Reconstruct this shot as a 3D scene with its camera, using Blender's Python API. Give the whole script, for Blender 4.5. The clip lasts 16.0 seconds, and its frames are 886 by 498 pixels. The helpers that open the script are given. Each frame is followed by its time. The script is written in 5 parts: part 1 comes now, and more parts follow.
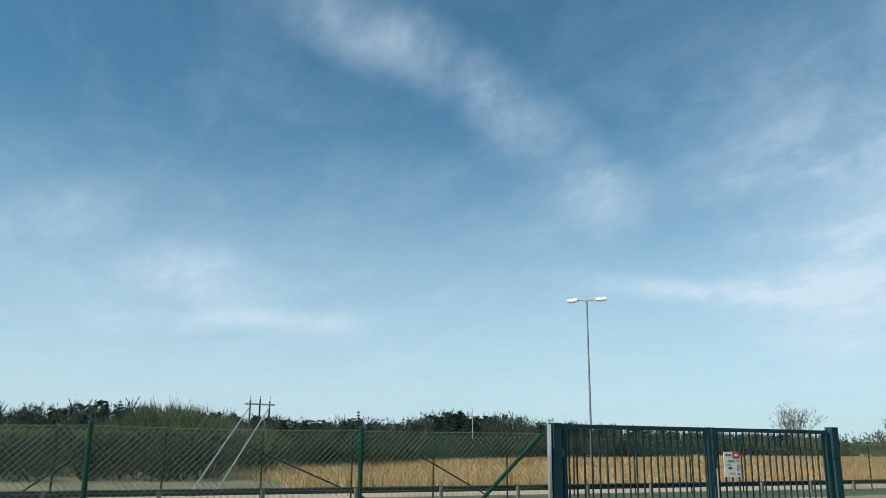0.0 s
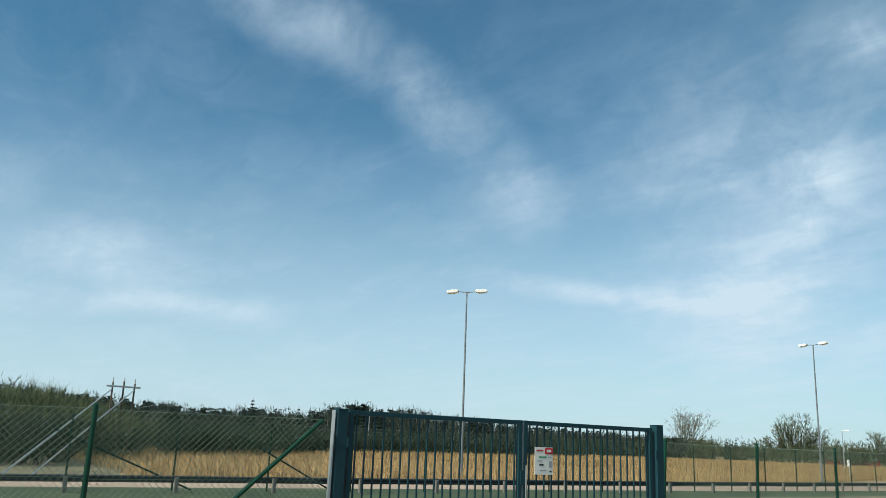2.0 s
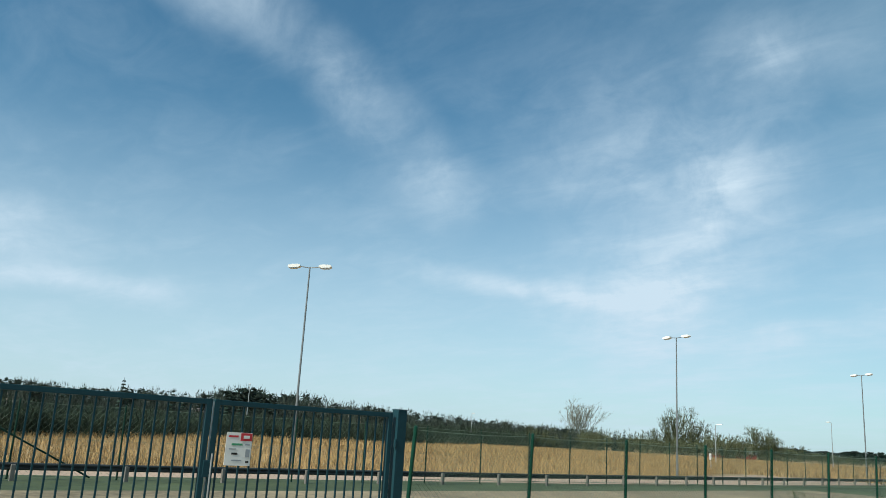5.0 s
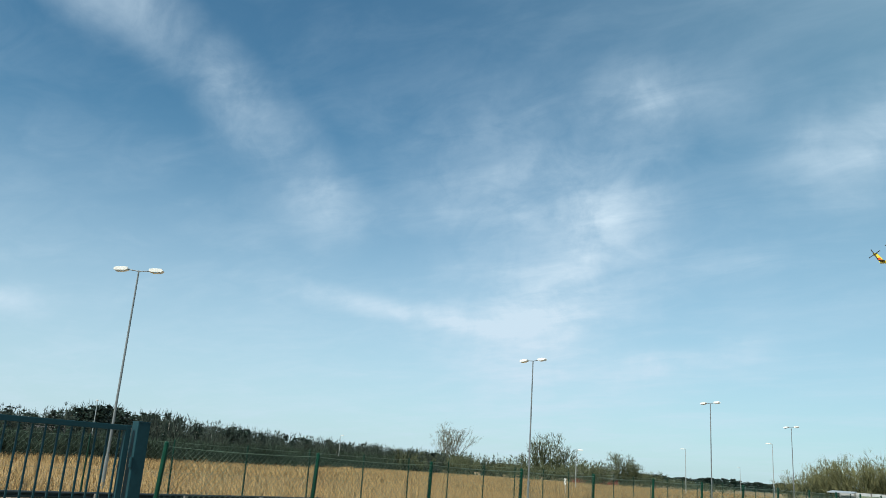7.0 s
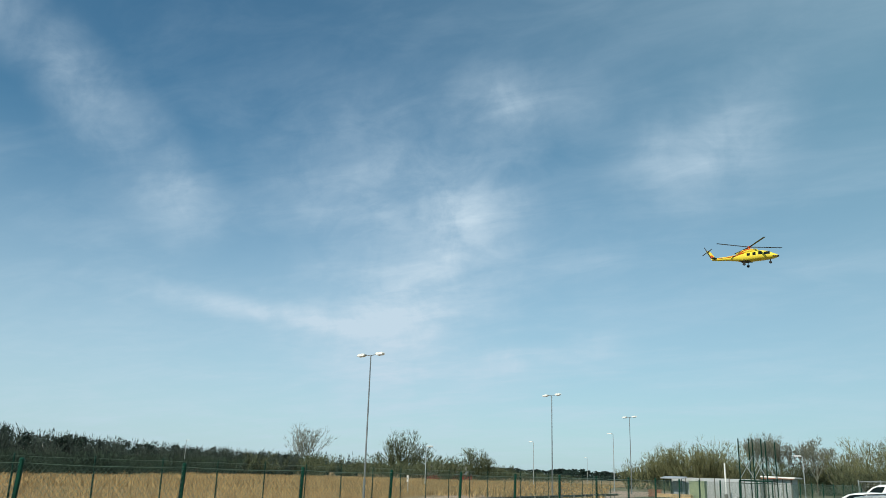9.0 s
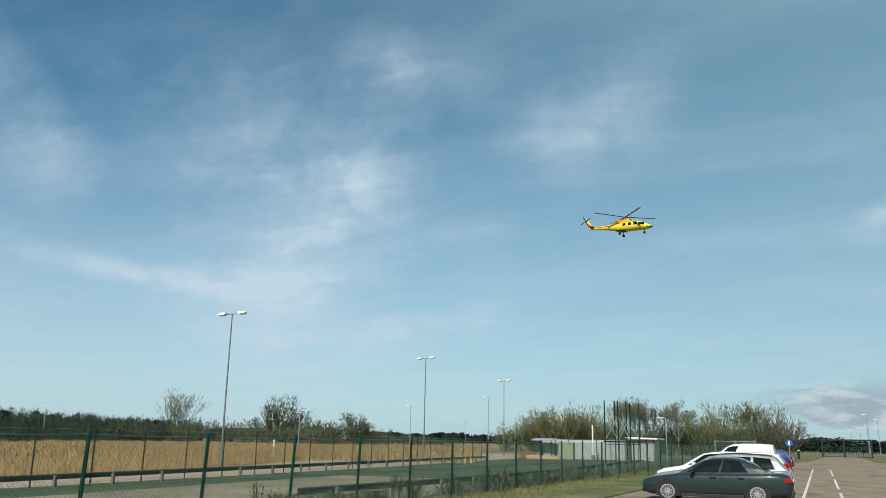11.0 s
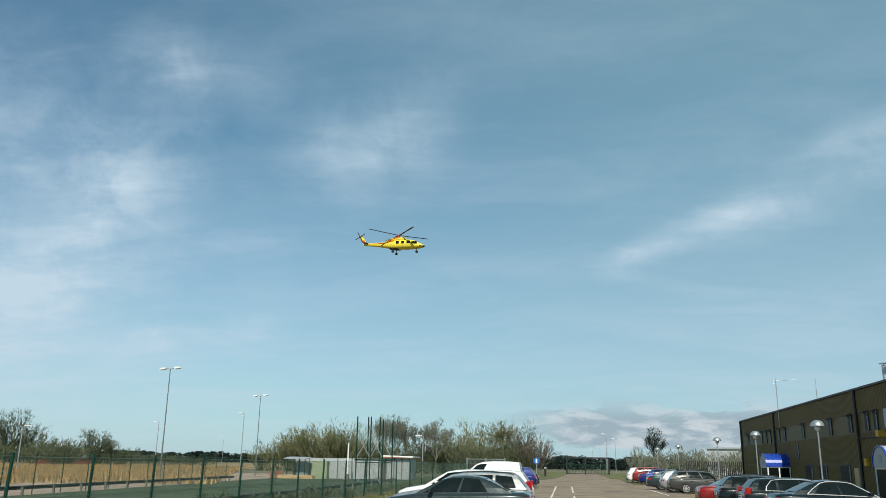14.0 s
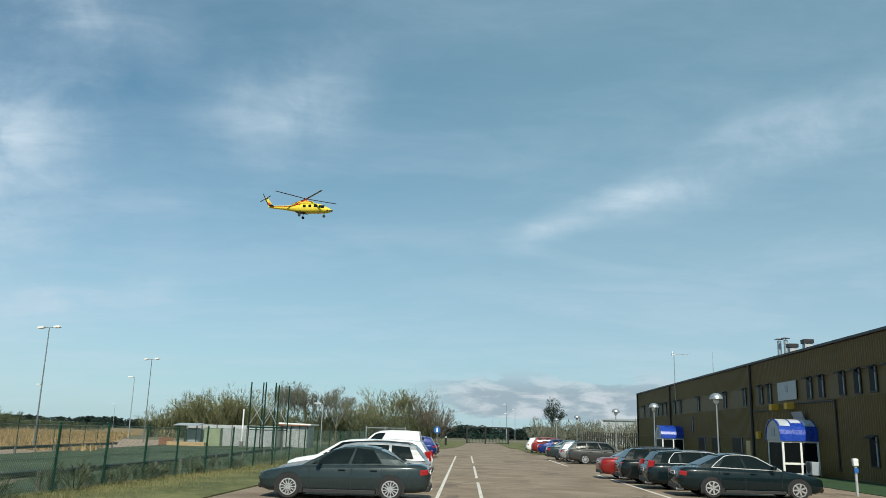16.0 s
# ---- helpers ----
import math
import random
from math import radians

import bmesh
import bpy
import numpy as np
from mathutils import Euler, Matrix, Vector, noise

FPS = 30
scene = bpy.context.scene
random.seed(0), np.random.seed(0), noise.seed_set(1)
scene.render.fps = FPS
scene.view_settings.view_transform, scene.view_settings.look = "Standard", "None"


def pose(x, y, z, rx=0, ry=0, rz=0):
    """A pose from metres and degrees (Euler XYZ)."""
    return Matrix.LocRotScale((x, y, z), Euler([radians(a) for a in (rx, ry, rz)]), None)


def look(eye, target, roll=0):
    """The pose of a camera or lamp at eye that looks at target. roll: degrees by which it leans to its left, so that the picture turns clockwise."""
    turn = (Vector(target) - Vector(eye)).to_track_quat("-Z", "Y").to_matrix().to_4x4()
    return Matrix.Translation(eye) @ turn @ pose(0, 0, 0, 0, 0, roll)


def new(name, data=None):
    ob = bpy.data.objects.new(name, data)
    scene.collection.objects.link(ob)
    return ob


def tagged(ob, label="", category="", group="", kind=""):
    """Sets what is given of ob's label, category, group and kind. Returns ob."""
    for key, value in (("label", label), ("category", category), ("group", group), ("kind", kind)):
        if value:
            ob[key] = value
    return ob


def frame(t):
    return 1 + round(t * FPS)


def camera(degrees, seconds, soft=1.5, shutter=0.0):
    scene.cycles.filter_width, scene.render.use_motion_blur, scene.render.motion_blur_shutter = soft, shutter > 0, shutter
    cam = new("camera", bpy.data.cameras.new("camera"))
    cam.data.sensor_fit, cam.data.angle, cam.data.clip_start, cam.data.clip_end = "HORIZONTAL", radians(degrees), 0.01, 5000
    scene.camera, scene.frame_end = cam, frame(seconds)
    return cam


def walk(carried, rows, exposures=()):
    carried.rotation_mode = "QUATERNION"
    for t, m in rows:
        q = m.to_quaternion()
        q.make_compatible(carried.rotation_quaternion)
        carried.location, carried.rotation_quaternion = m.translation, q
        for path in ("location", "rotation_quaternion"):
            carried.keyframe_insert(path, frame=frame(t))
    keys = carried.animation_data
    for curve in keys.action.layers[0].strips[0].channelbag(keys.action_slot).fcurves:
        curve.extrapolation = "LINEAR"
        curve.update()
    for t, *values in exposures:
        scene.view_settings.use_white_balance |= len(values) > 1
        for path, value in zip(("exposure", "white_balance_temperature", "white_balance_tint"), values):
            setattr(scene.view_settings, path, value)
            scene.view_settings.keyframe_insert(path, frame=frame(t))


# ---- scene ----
cam = camera(57.4, 16.0, soft=0.75)
PATH = [
    (0, (0.057, -21.85, 1.533), (-1.701, -21.023, 2.007), 0.6),
    (0.5, (-0.035, -21.318, 1.57), (-1.778, -20.46, 2.044), 0.8),
    (1, (-0.187, -20.742, 1.517), (-1.915, -19.857, 2.0), 1.4),
    (1.5, (-0.235, -20.082, 1.542), (-1.953, -19.17, 2.007), 2.2),
    (2, (-0.327, -19.443, 1.495), (-1.994, -18.441, 1.961), 2.3),
    (2.5, (-0.351, -18.813, 1.531), (-1.975, -17.74, 1.987), 1.9),
    (3, (-0.388, -18.15, 1.549), (-1.995, -17.038, 1.973), 3.4),
    (3.5, (-0.435, -17.51, 1.555), (-2.012, -16.36, 1.993), 4.3),
    (3.7, (-0.499, -17.238, 1.588), (-2.075, -16.089, 2.029), 4.1),
    (5.8, (-0.736, -14.673, 1.643), (-2.225, -13.427, 2.123), 2.7),
    (6, (-0.781, -14.462, 1.657), (-2.243, -13.194, 2.161), 2.8),
    (6.5, (-0.798, -13.827, 1.653), (-2.215, -12.513, 2.168), 3.5),
    (7, (-0.862, -13.292, 1.661), (-2.211, -11.91, 2.18), 4.0),
    (7.5, (-0.904, -12.638, 1.723), (-2.145, -11.167, 2.268), 2.7),
    (8, (-0.956, -11.946, 1.731), (-2.144, -10.421, 2.243), 2.0),
    (8.5, (-0.944, -11.359, 1.721), (-2.077, -9.792, 2.228), 2.0),
    (9, (-0.87, -10.877, 1.708), (-1.954, -9.283, 2.241), 1.7),
    (9.2, (-0.887, -10.71, 1.71), (-1.946, -9.101, 2.248), 2.0),
    (11.5, (-1.055, -8.095, 1.688), (-1.83, -6.307, 2.138), 0.8),
    (12, (-1.043, -7.561, 1.699), (-1.711, -5.737, 2.176), 0.9),
    (12.5, (-1.042, -7.102, 1.732), (-1.583, -5.246, 2.246), 0.5),
    (13, (-0.99, -6.6, 1.753), (-1.465, -4.732, 2.285), -0.4),
    (13.5, (-1.011, -6.01, 1.716), (-1.411, -4.123, 2.246), 1.1),
    (14, (-0.986, -5.45, 1.67), (-1.318, -3.545, 2.181), 0.9),
    (14.5, (-1.004, -4.86, 1.649), (-1.297, -2.943, 2.138), 0.7),
    (15, (-1.077, -4.287, 1.643), (-1.292, -2.364, 2.148), 0.8),
    (15.5, (-1.026, -3.781, 1.713), (-1.154, -1.845, 2.199), 0.1),
    (16, (-1.073, -3.375, 1.703), (-1.183, -1.428, 2.147), 1.5),
]
walk(cam, [(t, look(eye, target, roll)) for t, eye, target, roll in PATH], exposures=((0.0, 0.08), (7.5, 0.09), (9.0, -0.07), (11.5, -0.10), (16.0, -0.08)))

# ---- world, sun, exposure ----
SUN_EL, SUN_AZ = 43.0, 174.0          # azimuth clockwise from +y
to_sun = Vector((math.sin(radians(SUN_AZ)) * math.cos(radians(SUN_EL)),
                 math.cos(radians(SUN_AZ)) * math.cos(radians(SUN_EL)), math.sin(radians(SUN_EL))))
sun = new("sun", bpy.data.lights.new("sun", "SUN"))
sun.data.energy, sun.data.angle, sun.data.color = 5.0, radians(0.6), (1.0, 0.955, 0.82)
sun.matrix_world = look(to_sun * 50, (0, 0, 0))

world = bpy.data.worlds.new("world")
scene.world = world
world.use_nodes = True


class Nodes:
    """Small helper to wire a node tree."""

    def __init__(self, tree):
        self.tree = tree
        tree.nodes.clear()

    def add(self, kind, **given):
        n = self.tree.nodes.new(kind)
        for key, value in given.items():
            if key == "op":
                n.operation = value
            elif key == "blend":
                n.data_type, n.blend_type = "RGBA", value
        return n

    def link(self, a, b):
        self.tree.links.new(a, b)

    def put(self, socket, value):
        if hasattr(value, "links"):
            self.link(value, socket)
        else:
            socket.default_value = value

    def math(self, op, a, b=0.0, c=0.0, clamp=False):
        n = self.add("ShaderNodeMath", op=op)
        n.use_clamp = clamp
        for i, v in enumerate((a, b, c)):
            self.put(n.inputs[i], v)
        return n.outputs[0]

    def vec(self, op, a, b):
        n = self.add("ShaderNodeVectorMath", op=op)
        self.put(n.inputs[0], a)
        self.put(n.inputs[1], b)
        return n.outputs[1] if op in ("DOT_PRODUCT", "LENGTH") else n.outputs[0]

    def smooth(self, v, lo, hi, to0=0.0, to1=1.0):
        n = self.add("ShaderNodeMapRange")
        n.interpolation_type = "SMOOTHSTEP"
        for i, x in enumerate((v, lo, hi, to0, to1)):
            self.put(n.inputs[i], x)
        return n.outputs[0]

    def noise(self, vector, scale, detail=6.0, rough=0.55, distort=0.0):
        n = self.add("ShaderNodeTexNoise")
        if vector is not None:
            self.link(vector, n.inputs["Vector"])
        n.inputs["Scale"].default_value, n.inputs["Detail"].default_value = scale, detail
        n.inputs["Roughness"].default_value, n.inputs["Distortion"].default_value = rough, distort
        return n.outputs["Fac"]

    def mix(self, fac, a, b, blend="MIX"):
        n = self.add("ShaderNodeMix", blend=blend)
        self.put(n.inputs[0], fac)
        self.put(n.inputs[6], a)
        self.put(n.inputs[7], b)
        return n.outputs[2]


# clear sky with thin cirrus streaks and a low bank of cumulus over the road's far end
w = Nodes(world.node_tree)
coord = w.add("ShaderNodeTexCoord").outputs["Generated"]
way = w.vec("NORMALIZE", coord, (0, 0, 0))
sky = w.add("ShaderNodeTexSky")
sky.sky_type, sky.sun_disc = "NISHITA", False
sky.sun_elevation, sky.sun_rotation = radians(SUN_EL), radians(SUN_AZ)
sky.air_density, sky.dust_density, sky.ozone_density = 1.0, 0.6, 2.0
sep = w.add("ShaderNodeSeparateXYZ")
w.link(way, sep.inputs[0])
up = sep.outputs[2]
# cirrus lies on a high flat sheet: the direction is stretched out over it
flat = w.add("ShaderNodeCombineXYZ")
height = w.math("ADD", w.math("MAXIMUM", up, 0.0), 0.12)
w.link(w.math("DIVIDE", sep.outputs[0], height), flat.inputs[0])
w.link(w.math("DIVIDE", sep.outputs[1], height), flat.inputs[1])
turned = w.add("ShaderNodeMapping")
w.link(flat.outputs[0], turned.inputs[0])
turned.inputs["Rotation"].default_value = (0, 0, radians(-62))
turned.inputs["Scale"].default_value = (0.7, 1.25, 1)
sheet = turned.outputs[0]
puffs = w.noise(sheet, 1.6, 9, 0.58, 0.5)
fibres = w.noise(sheet, 5.0, 8, 0.62, 0.9)
ripple = w.noise(way, 14.0, 6, 0.6, 0.4)
wobble = w.math("MULTIPLY", w.math("SUBTRACT", w.noise(way, 6.0, 5, 0.6), 0.5), 0.16)


def streak(a, b, width, strength, soft=0.10):
    """A streak of cirrus along the great circle from direction a to direction b."""
    a, b = Vector(a).normalized(), Vector(b).normalized()
    side, mid = a.cross(b).normalized(), (a + b).normalized()
    along = (b - a).normalized()
    half = (b - a).length / 2
    off = w.math("ABSOLUTE", w.math("ADD", w.vec("DOT_PRODUCT", way, tuple(side)), w.math("MULTIPLY", wobble, width * 6)))
    across = w.smooth(off, 0.0, width, 1.0, 0.0)
    run = w.math("ABSOLUTE", w.vec("DOT_PRODUCT", way, tuple(along)))
    here = w.smooth(w.vec("DOT_PRODUCT", way, tuple(mid)), 0.0, 0.3)
    ends = w.smooth(run, half * 0.6, half + soft, 1.0, 0.0)
    return w.math("MULTIPLY", w.math("MULTIPLY", across, here), w.math("MULTIPLY", ends, strength))


STREAKS = (
    ((-.833, .225, .505), (-.799, .431, .42), .060, .46, .08), ((-.799, .431, .42), (-.757, .593, .274), .070, .36, .06),
    ((-.972, -.074, .221), (-.964, .023, .265), .05, .24, .05), ((-.977, .054, .205), (-.961, .201, .189), .05, .38, .06),
    ((-.987, .08, .142), (-.942, .303, .146), .022, .36, .1), ((-.569, .723, .392), (-.604, .788, .119), .22, .40, .12),
    ((-.443, .783, .436), (-.501, .803, .321), .09, .34, .08), ((-.501, .803, .321), (-.606, .78, .156), .08, .40, .05),
    ((-.803, .563, .196), (-.632, .757, .168), .022, .42, .05), ((-.303, .877, .374), (-.191, .9, .391), .06, .26, .08),
    ((-.471, .763, .442), (-.322, .84, .437), .06, .14, .08), ((-.498, .857, .133), (-.368, .917, .154), .026, .36, .04),
    ((.019, .973, .23), (.224, .928, .298), .030, .48, .02), ((.224, .928, .298), (.424, .832, .358), .055, .48, .12),
    ((-.293, .903, .314), (-.154, .898, .413), .09, .26, .08), ((-.497, .81, .312), (-.372, .896, .241), .09, .14, .08),
)
veil = 0.0
for s in STREAKS:
    veil = w.math("ADD", veil, streak(*s))
texture = w.math("ADD", w.smooth(puffs, 0.28, 0.75, 0.48, 1.0), w.math("MULTIPLY", w.math("SUBTRACT", fibres, 0.5), 0.6), clamp=True)
texture = w.math("MULTIPLY", texture, w.smooth(ripple, 0.28, 0.70, 0.45, 1.2))
spread = w.math("MULTIPLY", w.smooth(w.math("ADD", w.math("MULTIPLY", puffs, 0.65), w.math("MULTIPLY", fibres, 0.35)), 0.40, 0.76), 0.16)
haze = w.math("MULTIPLY", w.smooth(up, 0.0, 0.42, 0.62, 0.0), w.smooth(sep.outputs[0], -0.95, 0.0, 1.15, 0.74))
broad = w.smooth(sep.outputs[0], -0.95, 0.25, 0.0, 0.12)
broad = w.math("MULTIPLY", broad, w.smooth(puffs, 0.3, 0.7, 0.7, 1.1))
veil = w.math("ADD", w.math("ADD", w.math("MULTIPLY", veil, texture), broad), w.math("ADD", spread, haze), clamp=True)
clear = w.mix(1.0, sky.outputs[0], (0.56, 1.0, 1.02, 1), "MULTIPLY")
clear = w.mix(w.smooth(sep.outputs[0], -0.75, 0.2, 0.0, 0.5), clear, (2.25, 4.3, 5.05, 1))
high = w.mix(veil, clear, (5.75, 7.25, 8.4, 1))
# cumulus bank
low = w.add("ShaderNodeMapping")
w.link(way, low.inputs[0])
low.inputs["Scale"].default_value = (1.0, 1.0, 3.4)
heap = w.noise(low.outputs[0], 9.0, 8, 0.55, 0.2)
shade = w.noise(low.outputs[0], 17.0, 6, 0.6, 0.3)
east = w.smooth(sep.outputs[0], -0.12, 0.0)
band = w.math("MULTIPLY", w.math("MULTIPLY", w.smooth(up, 0.004, 0.026), w.smooth(up, 0.046, 0.084, 1.0, 0.0)), east)
mass = w.smooth(w.math("ADD", heap, w.math("MULTIPLY", band, 0.20)), 0.55, 0.62)
mass = w.math("MULTIPLY", w.math("MULTIPLY", mass, band), 0.9, clamp=True)
heap_colour = w.mix(w.smooth(shade, 0.42, 0.62), (3.5, 4.5, 5.2, 1), (6.3, 6.9, 7.4, 1))
final = w.mix(mass, high, heap_colour)
back = w.add("ShaderNodeBackground")
w.link(final, back.inputs[0])
back.inputs[1].default_value = 0.1
w.link(back.outputs[0], w.add("ShaderNodeOutputWorld").inputs[0])

# ---- materials ----


def material(name, colour, rough=0.6, metal=0.0, vary=0.25, grain=6.0, stain=0.6, bump=0.0, second=None, coat=0.0, per_piece=0.0, spec=0.5):
    """Principled surface with variation at two scales in object-sized metres."""
    m = bpy.data.materials.new(name)
    m.use_nodes = True
    n = Nodes(m.node_tree)
    p = n.add("ShaderNodeBsdfPrincipled")
    here = n.add("ShaderNodeNewGeometry").outputs["Position"]
    fine, coarse = n.noise(here, grain, 5, 0.6), n.noise(here, stain, 4, 0.6, 0.4)
    both = n.math("ADD", n.math("MULTIPLY", fine, 0.5), n.math("MULTIPLY", coarse, 0.5))
    if per_piece:
        own = n.add("ShaderNodeNewGeometry").outputs["Random Per Island"]
        both = n.math("ADD", both, n.math("MULTIPLY", n.math("SUBTRACT", own, 0.5), per_piece))
    dark = tuple(c * (1 - vary) for c in colour) + (1,)
    light = tuple(min(c * (1 + vary), 0.95) for c in (second or colour)) + (1,)
    n.link(n.mix(n.smooth(both, 0.30, 0.70), dark, light), p.inputs["Base Color"])
    n.link(n.smooth(fine, 0.2, 0.8, max(rough - 0.08, 0.02), min(rough + 0.08, 1)), p.inputs["Roughness"])
    p.inputs["Metallic"].default_value = metal
    p.inputs["Specular IOR Level"].default_value = spec
    p.inputs["Coat Weight"].default_value, p.inputs["Coat Roughness"].default_value = coat, 0.04
    if bump:
        b = n.add("ShaderNodeBump")
        b.inputs["Distance"].default_value = bump
        n.link(fine, b.inputs["Height"])
        n.link(b.outputs[0], p.inputs["Normal"])
    n.link(p.outputs[0], n.add("ShaderNodeOutputMaterial").inputs[0])
    return m


def paint(name, colour, metal=0.0, rough=0.35):
    return material(name, colour, rough, metal, 0.03, 3, 0.7, coat=0.55, spec=0.12)


ASPHALT = material("asphalt", (0.195, 0.142, 0.095), 0.9, 0, 0.26, 9, 0.16, 0.004, (0.275, 0.21, 0.148))
TURF = material("turf", (0.062, 0.090, 0.016), 0.95, 0, 0.45, 5, 0.5, 0.03, (0.125, 0.122, 0.040))
LAWN = material("lawn", (0.020, 0.055, 0.012), 0.95, 0, 0.35, 7, 0.6, 0.02)
STRIP = material("strip_grass", (0.022, 0.050, 0.018), 0.95, 0, 0.35, 3, 0.3, 0.02, (0.048, 0.068, 0.028))
SAND = material("sand", (0.130, 0.108, 0.066), 0.95, 0, 0.32, 4, 0.25, 0.01, (0.225, 0.182, 0.115))
PINK = material("red_gravel", (0.36, 0.265, 0.20), 0.95, 0, 0.18, 6, 0.3, 0.005)
STRAW = material("straw", (0.21, 0.135, 0.055), 0.9, 0, 0.35, 1.5, 0.06, 0.0, (0.31, 0.21, 0.095))
REED = material("reed", (0.24, 0.150, 0.058), 0.85, 0, 0.35, 2.0, 0.05, 0.0, (0.35, 0.24, 0.105), per_piece=0.8)
FAR_GROUND = material("far_ground", (0.10, 0.095, 0.05), 0.95, 0, 0.3, 0.4, 0.02, 0.0, (0.16, 0.14, 0.08))
MARKING = material("road_marking", (0.62, 0.58, 0.52), 0.8, 0, 0.25, 12, 1.2)
GATE = material("gate_paint", (0.012, 0.048, 0.062), 0.45, 0.0, 0.12, 20, 1.5, spec=0.18)
FENCE_GREEN = material("green_plastic_coat", (0.003, 0.042, 0.026), 0.45, 0, 0.25, 20, 1.5, spec=0.2)
FENCE_DARK = material("dark_green_coat", (0.004, 0.030, 0.020), 0.5, 0, 0.25, 20, 1.5, spec=0.2)
WIRE = material("mesh_wire", (0.12, 0.18, 0.13), 0.32, 0.2, 0.2, 12, 1.0)
GALVANISED = material("galvanised_steel", (0.42, 0.45, 0.46), 0.42, 0.7, 0.15, 14, 1.2)
POLE = material("dark_pole_steel", (0.19, 0.21, 0.22), 0.5, 0.5, 0.2, 6, 0.5)
LAMP_WHITE = material("lamp_housing", (0.74, 0.74, 0.72), 0.35, 0.0, 0.06, 14, 2)
RAIL = material("crash_rail_steel", (0.022, 0.03, 0.034), 0.55, 0.2, 0.3, 6, 0.5)
CONCRETE = material("concrete", (0.14, 0.136, 0.125), 0.9, 0, 0.2, 12, 0.8, 0.003)
BARK = material("bark", (0.075, 0.062, 0.046), 0.95, 0, 0.35, 3, 0.3, second=(0.12, 0.10, 0.075))
TWIG = material("twigs", (0.108, 0.118, 0.088), 0.95, 0, 0.3, 0.8, 0.12, second=(0.175, 0.182, 0.140), per_piece=0.5)
TWIG_GREEN = material("budding_twigs", (0.094, 0.104, 0.044), 0.95, 0, 0.3, 0.8, 0.12, second=(0.160, 0.162, 0.078), per_piece=0.5)
TWIG_RED = material("red_twigs", (0.095, 0.080, 0.060), 0.95, 0, 0.3, 0.8, 0.12, second=(0.14, 0.120, 0.088), per_piece=0.5)
NEEDLE = material("needles", (0.010, 0.028, 0.020), 0.9, 0, 0.4, 0.8, 0.1, per_piece=0.6)
WOODS = material("far_woods", (0.015, 0.032, 0.026), 0.95, 0, 0.4, 0.3, 0.03, second=(0.046, 0.062, 0.050), per_piece=0.8)
# Green brush colour, darkened to hold the shade at the foot of the woods.
UNDERGROWTH = material("shaded_undergrowth", (0.009, 0.027, 0.018), 0.95, 0, 0.4, 0.5, 0.06, second=(0.030, 0.050, 0.032), per_piece=0.8)
SCRUB = material("shaded_scrub", (0.038, 0.055, 0.026), 0.95, 0, 0.35, 0.5, 0.06, second=(0.085, 0.100, 0.052), per_piece=0.7)
BIRCH = material("birch_bark", (0.42, 0.40, 0.36), 0.9, 0, 0.3, 4, 0.5)
CLADDING = material("brown_cladding", (0.158, 0.106, 0.036), 0.5, 0.0, 0.10, 3, 0.25, spec=0.2)
CLADDING_SMOOTH = material("brown_band", (0.140, 0.094, 0.032), 0.5, 0.0, 0.10, 3, 0.25, spec=0.2)
BLACK = material("black_trim", (0.014, 0.014, 0.015), 0.5, 0, 0.2, 10, 1)
WINDOW = material("window_glass", (0.006, 0.008, 0.009), 0.35, 0, 0.1, 4, 0.7, spec=0.04)
CAR_GLASS = material("car_glass", (0.006, 0.010, 0.010), 0.06, 0, 0.1, 4, 0.7, spec=0.22)
WHITE = material("white_paint", (0.74, 0.74, 0.72), 0.45, 0, 0.06, 10, 0.8)
BLUE_SHEET = material("blue_canopy", (0.012, 0.05, 0.33), 0.28, 0, 0.15, 6, 0.8)
YELLOW_BOX = material("yellow_lamp_box", (0.62, 0.36, 0.03), 0.5, 0, 0.1, 10, 1)
RUBBER = material("rubber", (0.016, 0.016, 0.017), 0.8, 0, 0.2, 30, 3)
RIM = material("alloy", (0.62, 0.63, 0.64), 0.3, 0.75, 0.08, 20, 2)
CHROME = material("chrome", (0.72, 0.73, 0.74), 0.3, 0.35, 0.05, 10, 1)
TAIL = material("tail_lamp", (0.30, 0.010, 0.012), 0.15, 0, 0.1, 40, 4, coat=0.6)
HEAD = material("head_lamp", (0.55, 0.58, 0.6), 0.08, 0.2, 0.1, 30, 4, coat=1.0)
PLASTIC = material("black_plastic", (0.02, 0.021, 0.022), 0.6, 0, 0.2, 20, 2)
PLATE = material("plate", (0.7, 0.7, 0.68), 0.5, 0, 0.05, 10, 1)
RED_PRINT = material("red_print", (0.50, 0.03, 0.04), 0.5, 0, 0.05, 10, 1)
GREY_PRINT = material("grey_print", (0.30, 0.33, 0.36), 0.5, 0, 0.05, 10, 1)
GREEN_PRINT = material("green_print", (0.05, 0.28, 0.14), 0.5, 0, 0.05, 10, 1)
WOOD = material("raw_timber", (0.55, 0.38, 0.20), 0.8, 0, 0.2, 12, 1.0)
BRICK = material("stacked_brick", (0.20, 0.09, 0.055), 0.9, 0, 0.25, 10, 1.0, per_piece=0.5)
PALE_METAL = material("pale_sheet", (0.42, 0.44, 0.45), 0.5, 0.2, 0.12, 5, 0.4)
PALE_GREEN = material("pale_green_board", (0.26, 0.31, 0.19), 0.7, 0, 0.1, 5, 0.6)
BLUE_SIGN = material("blue_sign", (0.02, 0.12, 0.42), 0.4, 0, 0.05, 10, 1)

